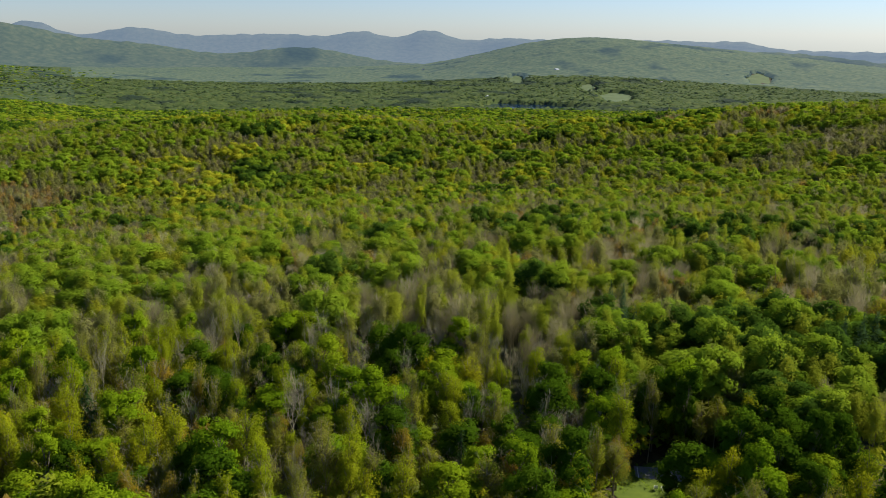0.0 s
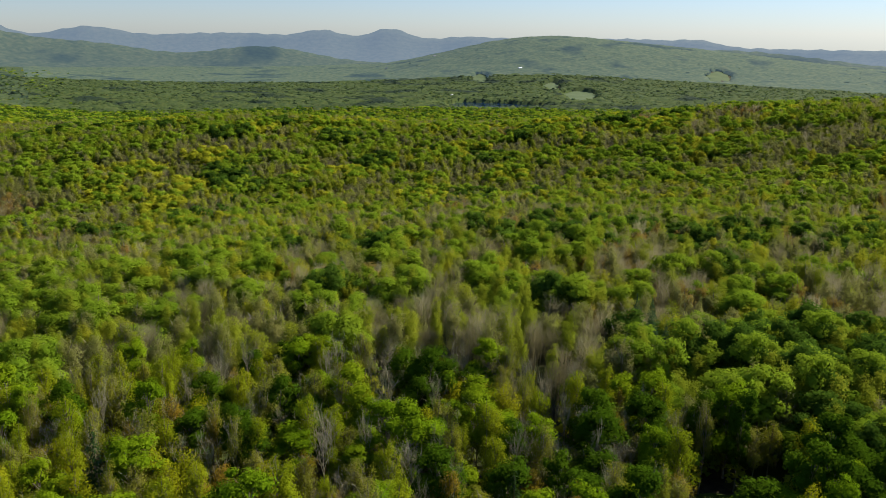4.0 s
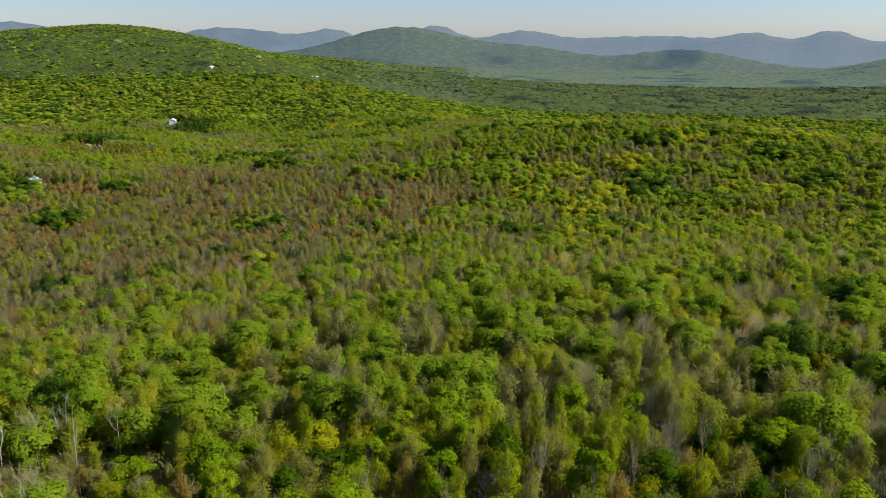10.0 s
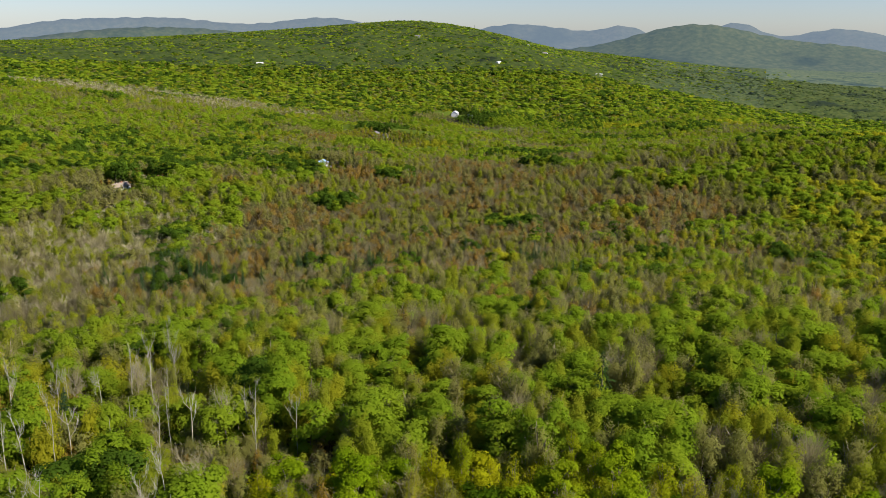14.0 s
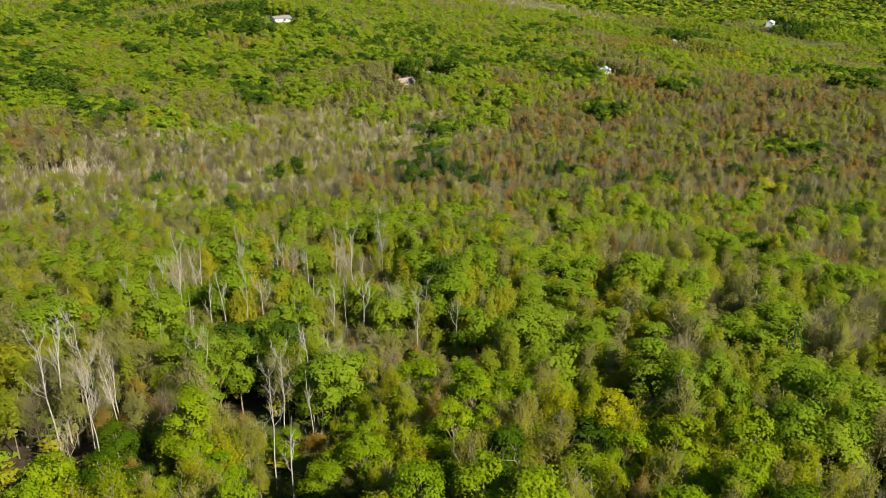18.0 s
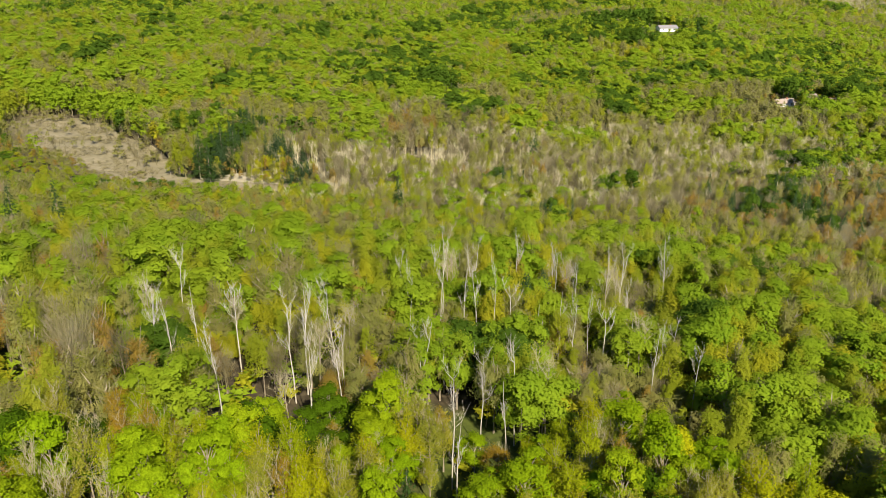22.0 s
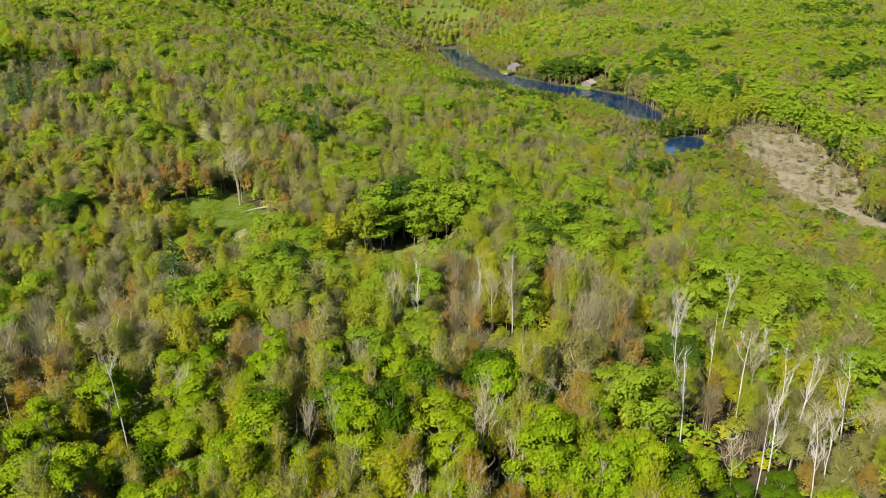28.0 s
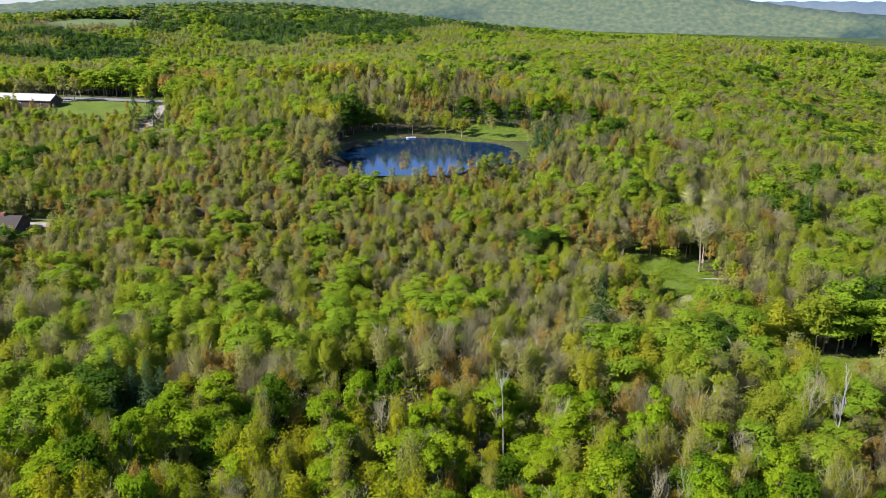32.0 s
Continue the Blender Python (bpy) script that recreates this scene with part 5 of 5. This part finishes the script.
def ribbon(name, line, mat, label, category, wide=0.0, lift=None, flat=None, step=5.0):
    """A strip along a line of (x, y, half width)."""
    v, tri = [], []
    pts = []
    for (ax, ay, aw), (bx, by, bw) in zip(line, line[1:]):
        n = max(2, int(math.hypot(bx - ax, by - ay) / step))
        pts += [(ax + (bx - ax) * k / n, ay + (by - ay) * k / n, aw + (bw - aw) * k / n) for k in range(n)]
    pts.append(line[-1])
    p = np.array(pts, float)
    d = np.gradient(p[:, :2], axis=0)
    for _ in range(3):
        d[1:-1] = (d[:-2] + d[1:-1] + d[2:]) / 3
    d = unit(d)
    side = np.stack([-d[:, 1], d[:, 0]], 1)
    across = np.linspace(-1, 1, 5)
    xy = p[:, None, :2] + side[:, None] * (across[None, :, None] * (p[:, 2] + wide)[:, None, None])
    z = np.full(xy.shape[:2], flat, float) if flat is not None else land(xy[..., 0], xy[..., 1]) + lift
    q = np.concatenate([xy, z[..., None]], -1).reshape(-1, 3)
    for i in range(len(p) - 1):
        for j in range(4):
            a = i * 5 + j
            tri += [(a, a + 1, a + 6), (a, a + 6, a + 5)]
    return tagged(mesh_object(name, q, tri, [mat], smooth=True), label, category, kind="structure")


ribbon("river_water", RIVER, WATER, "dark blue river winding through the valley", "river", wide=5.0, flat=-19.0)
GRAVEL = plain("pale_gravel", (0.25, 0.23, 0.20), 0.95, 0.8, 0.2)
ASPHALT = plain("worn_asphalt", (0.16, 0.16, 0.16), 0.9, 1.5, 0.2)
ribbon("road", ROAD, ASPHALT, "narrow country road past the farm", "road", lift=0.3)
ribbon("farm_drive", DRIVE, GRAVEL, "pale gravel drive to the farm sheds", "driveway", lift=0.32)
ribbon("lane", LANE, GRAVEL, "pale gravel lane through the trees", "lane", lift=0.4)


# tufts of dry reed in the marsh
rng = np.random.default_rng(31)
a, r = rng.uniform(0, 6.28, 2600), np.sqrt(rng.random(2600)) * 1.05
c, s = math.cos(radians(MARSH[4])), math.sin(radians(MARSH[4]))
u, w = r * np.cos(a) * MARSH[2], r * np.sin(a) * MARSH[3]
x, y = MARSH[0] + u * c - w * s, MARSH[1] + u * s + w * c
x, y = np.concatenate([x, MARSH_TONGUE[0] + rng.uniform(-8, 8, 500)]), np.concatenate([y, MARSH_TONGUE[1] + rng.uniform(-62, 62, 500)])
keep = (way_off(x, y, RIVER) > 2) & (np.hypot((x + 364) / 26, (y + 193) / 14) > 1) & (patchy(x, y, 30, 17) > 0.35)
x, y = x[keep], y[keep]
blades = twig_faces(rng, 9, 3.0) * [0.32, 0.32, 0.10]
n = len(x)
size = rng.uniform(0.6, 1.4, n)[:, None, None]
t = blades.reshape(1, -1, 3) * size + np.stack([x, y, land(x, y) - 0.2], 1)[:, None, :]
tuft = mesh_object("reed_tufts", t.reshape(-1, 3), np.arange(n * 27).reshape(-1, 3), [LIT_WOODS["grey"]], tone=np.repeat(0.45 * rng.random(n), 9))
tagged(tuft, "dry tan reed tufts standing in the marsh", "reeds", kind="stuff")

# long grass in the meadows
rng = np.random.default_rng(33)
xs, ys = [], []
for (cx, cy, rx, ry, turn), n in ((CLEARING, 2200), (GLADE, 700), (POND_MEADOW, 1800), (YARD, 300), (HIGH_FIELD, 900)):
    a, r = rng.uniform(0, 6.28, n), np.sqrt(rng.random(n)) * 1.08
    c, s = math.cos(radians(turn)), math.sin(radians(turn))
    u, w = r * np.cos(a) * rx, r * np.sin(a) * ry
    xs.append(cx + u * c - w * s)
    ys.append(cy + u * s + w * c)
x, y = np.concatenate(xs), np.concatenate(ys)
keep = patchy(x, y, 9, 19) > 0.3
x, y = x[keep], y[keep]
n = len(x)
blades = twig_faces(rng, 12, 3.0, 0.8) * [0.22, 0.22, 0.035]
size = rng.uniform(0.5, 1.5, n)[:, None, None]
t = blades.reshape(1, -1, 3) * size + np.stack([x, y, land(x, y) - 0.1], 1)[:, None, :]
grass = mesh_object("grass_tufts", t.reshape(-1, 3), np.arange(n * 36).reshape(-1, 3), [LIT_WOODS["maple"]], tone=np.repeat(rng.random(n), 12))
tagged(grass, "tufts of long green meadow grass", "grass", kind="stuff")
# ---- buildings and small things ----
def box(bm, x0, x1, y0, y1, z0, z1):
    v = [bm.verts.new((x, y, z)) for z in (z0, z1) for x, y in ((x0, y0), (x1, y0), (x1, y1), (x0, y1))]
    for f in ((3, 2, 1, 0), (4, 5, 6, 7), (0, 1, 5, 4), (1, 2, 6, 5), (2, 3, 7, 6), (3, 0, 4, 7)):
        bm.faces.new([v[k] for k in f])


def part(name, bm, mat, parent, label=""):
    """One mesh object under a thing or under a part."""
    me = bpy.data.meshes.new(name)
    bm.normal_update()
    bm.to_mesh(me)
    bm.free()
    me.materials.append(mat)
    ob = new(name, me)
    ob.parent = parent
    if label:
        ob["label"] = label
    return ob


def block(name, mat, parent, *sizes, label=""):
    bm = bmesh.new()
    for s in sizes:
        box(bm, *s)
    return part(name, bm, mat, parent, label)


def gable(bm, w, d, z, rise_, over, thick=0.25):
    """A gabled roof with its ridge along x."""
    out = []
    for side in (-1, 1):
        a = [(-w / 2 - over, side * (d / 2 + over), z - over * rise_ / (d / 2)), (w / 2 + over, side * (d / 2 + over), z - over * rise_ / (d / 2)), (w / 2 + over, 0, z + rise_), (-w / 2 - over, 0, z + rise_)]
        lo = [bm.verts.new(q) for q in a]
        hi = [bm.verts.new((q[0], q[1], q[2] + thick)) for q in a]
        bm.faces.new(lo[::-1])
        bm.faces.new(hi)
        for k in range(4):
            bm.faces.new([lo[k], lo[(k + 1) % 4], hi[(k + 1) % 4], hi[k]])


WHITE = plain("white_siding", (0.66, 0.65, 0.62), 0.7, 1.2, 0.06)
TAN = plain("tan_siding", (0.42, 0.34, 0.24), 0.8, 1.0, 0.12)
BROWN = plain("brown_boards", (0.10, 0.07, 0.05), 0.85, 0.8, 0.25)
BRICK = plain("red_brick", (0.33, 0.14, 0.09), 0.9, 0.4, 0.2)
DARK_ROOF = plain("dark_brown_shingles", (0.06, 0.05, 0.042), 0.9, 0.5, 0.2)
SHINGLE = plain("grey_shingles", (0.19, 0.18, 0.17), 0.9, 0.5, 0.2)
TAN_ROOF = plain("tan_shingles", (0.27, 0.225, 0.175), 0.9, 0.5, 0.18)
BLUE_ROOF = plain("blue_metal_roof", (0.30, 0.45, 0.58), 0.45, 1.5, 0.12)
BARN_ROOF = plain("grey_metal_roof", (0.42, 0.41, 0.40), 0.5, 2.0, 0.15)
PALE_ROOF = plain("pale_metal_roof", (0.72, 0.72, 0.70), 0.4, 2.0, 0.08)
GLASS = plain("dark_window_glass", (0.03, 0.035, 0.04), 0.08, 1.0, 0.1)
RUBBER = plain("black_rubber", (0.02, 0.02, 0.02), 0.8, 0.2, 0.1)
PLASTIC = plain("white_plastic", (0.8, 0.8, 0.78), 0.4, 0.3, 0.04)
GREY_BOARDS = plain("dark_weathered_boards", (0.13, 0.115, 0.095), 0.9, 0.5, 0.25)
PLANK = plain("weathered_planks", (0.32, 0.28, 0.23), 0.9, 0.5, 0.25)


def house(x, y, turn, w, d, h, rise_, wall, roof, label, name="house", windows=3, chimney=True, doors=True):
    base = new(name)
    base.matrix_basis = pose(x, y, float(land(x, y)) - 0.05, 0, 0, turn)
    bm = bmesh.new()
    box(bm, -w / 2, w / 2, -d / 2, d / 2, -0.6, h)
    for s in (-1, 1):
        v = [bm.verts.new(q) for q in ((s * w / 2 * 0.998, -d / 2, h), (s * w / 2 * 0.998, d / 2, h), (s * w / 2 * 0.998, 0, h + rise_))]
        bm.faces.new(v)
    part("wall", bm, wall, base)
    bm = bmesh.new()
    gable(bm, w, d, h, rise_, 0.5)
    part("roof", bm, roof, base)
    for side in (-1, 1):
        for k in range(windows):
            cx = -w / 2 + w * (k + 0.75) / (windows + 0.5)
            for z in ((1.0,) if h < 4.2 else (1.0, 3.6)):
                y0 = side * (d / 2 + 0.03)
                frame_ob = block("window", WHITE, base, (cx - 0.62, cx + 0.62, y0 - 0.04, y0 + 0.04, z - 0.08, z + 1.28))
                block("pane", GLASS, frame_ob, (cx - 0.52, cx + 0.52, y0 - 0.06, y0 + 0.06, z, z + 1.2))
    if doors:
        block("door", BROWN, base, (w * 0.32, w * 0.32 + 1.0, -d / 2 - 0.06, -d / 2 + 0.02, 0, 2.05))
    if chimney:
        block("chimney", BRICK, base, (-w * 0.2, -w * 0.2 + 0.9, -0.45, 0.45, h, h + rise_ + 0.9))
    return tagged(base, label, "house" if name != "barn" and name != "shed" else name)


house(-572, 424, -52, 14, 9, 5.4, 2.2, WHITE, BLUE_ROOF, "two-storey white house with a pale blue metal roof")
house(-557, 420, -52, 9, 6, 2.7, 1.2, WHITE, SHINGLE, "low white garage beside a gravel yard", "garage", 2, False)
house(-551, 247, -72, 13, 7, 2.6, 1.9, WHITE, TAN_ROOF, "white ranch house with a tan shingle roof")
house(-565, 279, -70, 12, 8, 2.9, 1.8, WHITE, TAN_ROOF, "small white house under dark oaks")
house(-580, 272, -60, 11, 7, 2.6, 1.6, TAN, TAN_ROOF, "tan outbuilding with a low roof", "outbuilding", 2, False)
house(-776, 203, -75, 17, 9, 3.0, 2.0, WHITE, SHINGLE, "white ranch house with a grey roof above a lawn")
house(-516, 31, -85, 11, 7, 2.5, 1.4, BROWN, TAN_ROOF, "low brown house with a tan roof among the trees")
house(-771, 655, -50, 10, 7, 3.0, 1.6, WHITE, SHINGLE, "white garage beside the lane", "garage", 2, False)
house(-805, 668, -45, 13, 8, 3.0, 2.0, WHITE, SHINGLE, "small white house with a grey roof in the trees")
house(-850, 655, -45, 11, 8, 3.0, 2.0, WHITE, SHINGLE, "white cottage with a grey roof in the trees")
house(-932, 930, -48, 20, 10, 5.5, 2.6, WHITE, PALE_ROOF, "large white farmhouse in front of tall pines")
house(-915, 948, -48, 12, 8, 3.2, 2.0, WHITE, PALE_ROOF, "white wing of a farmhouse beside the pines", "farmhouse_annex", 3, False)
house(99, -77, 10, 14, 9, 3.2, 2.2, BROWN, DARK_ROOF, "dark brown house with a wooden deck and a lawn")
house(222, -272, 4, 32, 11, 3.6, 2.6, BROWN, BARN_ROOF, "long brown barn with a grey metal roof", "barn", 5, False)
house(143, -229, 8, 14, 8, 2.8, 0.9, WHITE, SHINGLE, "long white shed with a flat grey roof", "shed", 4, False)
house(130, -219, 8, 10, 6, 2.6, 0.9, WHITE, SHINGLE, "white shed with a grey roof", "shed", 3, False)
house(114, -214, 8, 9, 6, 2.6, 1.0, TAN, SHINGLE, "small tan shed with a grey roof", "shed", 2, False)
house(-441, -463, 30, 10, 8, 5.0, 2.2, GREY_BOARDS, SHINGLE, "two-storey weathered grey cabin above the river", "cabin")
house(-446, -369, 25, 10, 8, 3.0, 2.2, GREY_BOARDS, TAN_ROOF, "weathered riverside cabin with a pinkish roof", "cabin")
house(-640, -700, 20, 16, 10, 4.0, 2.0, WHITE, PALE_ROOF, "white house beyond the river bend")
FAR_HOUSES = ((-1123, 1573), (-1150, 1612), (-1794, 1612), (-1644, 1002), (-1437, 1756), (-1322, 1450), (-1291, 1305), (-1620, 1900), (-820, -53), (-832, -212), (113, 3381), (400, 2883), (714, 2648), (121, 2270), (-84, 3223))
for k, (x, y) in enumerate(FAR_HOUSES):
    far_off = math.hypot(x, y) > 1700
    ob = house(x, y, 20 * k, 15 if far_off else 14, 9, 4.5 if far_off else 4.0, 2.4, WHITE, (SHINGLE, PALE_ROOF)[k % 2], "far white house on the wooded hillside", "farmhouse", 2, False, False)
    if math.hypot(x - MID[0], y - MID[1]) > 1790:
        ob.location.z += 7.0
        block("basement", WHITE, ob, (-7.4, 7.4, -4.4, 4.4, -9, -0.6))

# deck of the brown house
deck = new("deck")
deck.matrix_basis = pose(92, -84, float(land(92, -84)), 0, 0, 10)
for k in range(16):
    block("plank", PLANK, deck, (-4, 4, -2.4 + 0.3 * k, -2.4 + 0.3 * k + 0.26, 1.0, 1.06))
for sx in (-3.8, 3.8):
    for sy in (-2.3, 2.2):
        block("post", PLANK, deck, (sx - 0.08, sx + 0.08, sy - 0.08, sy + 0.08, -0.5, 2.0))
block("rail", PLANK, deck, (-4, 4, -2.42, -2.34, 1.9, 2.0))
tagged(deck, "weathered wooden deck with a rail on posts", "deck")


def car(x, y, turn, paint, label):
    base = new("car")
    base.matrix_basis = pose(x, y, float(land(x, y)) + 0.3, 0, 0, turn)
    bm = bmesh.new()
    box(bm, -2.2, 2.2, -0.88, 0.88, 0.3, 0.85)
    bmesh.ops.bevel(bm, geom=list(bm.edges), offset=0.12, segments=2, affect="EDGES")
    part("body", bm, paint, base)
    bm = bmesh.new()
    box(bm, -1.5, 1.0, -0.78, 0.78, 0.83, 1.45)
    for v in bm.verts:
        if v.co.z > 1.2:
            v.co.x *= 0.72
            v.co.y *= 0.86
    part("cabin", bm, GLASS, base, "dark glazed cabin")
    for sx in (-1.4, 1.4):
        for sy in (-0.85, 0.85):
            bm = bmesh.new()
            bmesh.ops.create_cone(bm, cap_ends=True, segments=14, radius1=0.33, radius2=0.33, depth=0.22, matrix=Matrix.Translation((sx, sy, 0.33)) @ Matrix.Rotation(radians(90), 4, "X"))
            part("wheel", bm, RUBBER, base)
    return tagged(base, label, "car")


PAINT = {k: plain(k + "_car_paint", c, 0.3, 2.0, 0.04) for k, c in dict(white=(0.75, 0.75, 0.75), dark=(0.04, 0.045, 0.05), silver=(0.4, 0.41, 0.43)).items()}
car(-552, 436, 30, PAINT["white"], "white car parked on the gravel by the house")
car(-548, 428, 60, PAINT["silver"], "silver car parked beside the garage")
car(-545, 440, 10, PAINT["dark"], "dark car parked on the gravel by the house")
car(158, -282, 5, PAINT["dark"], "dark pickup parked beside the road")
car(150, -240, 80, PAINT["white"], "white car parked on the farm drive")
car(205, -282, 5, PAINT["silver"], "silver car parked by the barn")
patch("gravel_yard", (-548, 432, 12, 6, 35), GRAVEL, "pale gravel yard with parked cars", "yard", lift=0.3, rings=5, spokes=24)

# the paved yard in the shade of the oaks
court = new("paved_court")
court.matrix_basis = pose(35.5, 112.5, float(land(35.5, 112.5)) + 0.1, 0, 0, -8)
PAVING = plain("grey_paving", (0.20, 0.19, 0.19), 0.9, 0.7, 0.15)
for i in range(8):
    for j in range(6):
        block("slab", PAVING, court, (-4 + i, -4 + i + 0.97, -3 + j, -3 + j + 0.97, -0.1, 0.06))
block("line", PLASTIC, court, (-3.6, 3.6, -2.6, -2.5, 0.062, 0.068), label="painted white line")
block("line", PLASTIC, court, (-3.6, -3.5, -2.49, 2.6, 0.062, 0.068))
block("line", PLASTIC, court, (3.5, 3.6, -2.49, 2.6, 0.062, 0.068))
tagged(court, "grey paved court with white painted lines", "court")


def garden_chair(x, y, turn):
    base = new("garden_chair")
    base.matrix_basis = pose(x, y, float(land(x, y)) + 0.1, 0, 0, turn)
    block("seat", PLASTIC, base, (-0.27, 0.27, -0.27, 0.27, 0.40, 0.45))
    block("backrest", PLASTIC, base, (-0.27, 0.27, 0.25, 0.30, 0.46, 0.92))
    for sx in (-0.25, 0.21):
        for sy in (-0.26, 0.22):
            block("leg", PLASTIC, base, (sx, sx + 0.04, sy, sy + 0.04, 0, 0.399))
        block("armrest", PLASTIC, base, (sx, sx + 0.04, -0.26, 0.25, 0.62, 0.66))
    return tagged(base, "white plastic garden chair at the edge of the court", "chair", "chairs by the court")


for k in range(6):
    garden_chair(33.6 + 1.15 * k, 108.6 - 0.12 * k + 0.25 * math.sin(k * 2.3), 170 + 25 * math.sin(k * 1.7))


# a white rowing boat and a jetty on the pond
def boat(x, y, z, turn):
    base = new("rowing_boat")
    base.matrix_basis = pose(x, y, z, 0, 0, turn)
    bm = bmesh.new()
    rings = []
    for k in range(9):
        t = k / 8 * 2 - 1
        b = 0.75 * (1 - abs(t) ** 3) + 0.05
        rings.append([bm.verts.new((2.1 * t, s * b * q, zz + 0.12 * t * t)) for s, q, zz in ((-1, 1, 0.45), (-1, 0.7, 0.0), (1, 0.7, 0.0), (1, 1, 0.45))])
    for a, b in zip(rings, rings[1:]):
        for k in range(3):
            bm.faces.new([a[k], a[k + 1], b[k + 1], b[k]])
    part("hull", bm, PLASTIC, base)
    for sx in (-0.8, 0.6):
        block("thwart", PLANK, base, (sx, sx + 0.25, -0.68, 0.68, 0.3, 0.34))
    return tagged(base, "white rowing boat moored at the pond's edge", "boat")


boat(9.0, -213.0, 30.98, 15)
jetty = new("jetty")
jetty.matrix_basis = pose(13.5, -215, 31.0, 0, 0, 70)
for k in range(14):
    block("plank", PLANK, jetty, (-2.1 + 0.3 * k, -2.1 + 0.3 * k + 0.26, -0.7, 0.7, 0.35, 0.4))
for sx in (-1.9, 1.8):
    for sy in (-0.6, 0.6):
        block("post", PLANK, jetty, (sx - 0.07, sx + 0.07, sy - 0.07, sy + 0.07, -1.6, 0.7))
tagged(jetty, "small weathered plank jetty on posts at the pond", "jetty")
dock = new("river_dock")
dock.matrix_basis = pose(-428, -456, -19, 0, 0, 30)
for k in range(18):
    block("plank", PLANK, dock, (-2.7 + 0.3 * k, -2.7 + 0.3 * k + 0.26, -2.2, 2.2, 0.55, 0.6))
for sx in (-2.5, 2.4):
    for sy in (-2.0, 2.0):
        block("post", PLANK, dock, (sx - 0.1, sx + 0.1, sy - 0.1, sy + 0.1, -2.0, 1.0))
tagged(dock, "grey plank dock below the river cabin", "dock")

# fallen trunk at the edge of the clearing, and masts on the far hill
log = face_mesh("fallen_log", tube([[0, 0, 0.35], [4, 0.6, 0.4], [9, 0.4, 0.3], [12, 1.2, 0.35]], [0.35, 0.3, 0.22, 0.1], 8), PALE_BARK)
log.matrix_basis = pose(-97, -84, float(land(-92, -83)) + 0.15, 0, 0, 8)
tagged(log, "pale fallen tree trunk at the meadow's edge", "log")
for x, y, h in ((-2330, 2390, 34), (-2190, 2520, 40)):
    mast = new("radio_mast")
    mast.matrix_basis = pose(x, y, float(land(x, y)) + 8)
    block("base", SHINGLE, mast, (-1.5, 1.5, -1.5, 1.5, -10, 2))
    part_of(mast, face_mesh("pole", tube([[0, 0, 2], [0, 0, h]], [0.7, 0.35], 6), SHINGLE))
    for k in range(3):
        block("crossarm", SHINGLE, mast, (-2.0, 2.0, -0.2, 0.2, h * 0.6 + 4 * k, h * 0.6 + 4 * k + 0.4))
    tagged(mast, "thin grey radio mast on the hilltop", "mast")
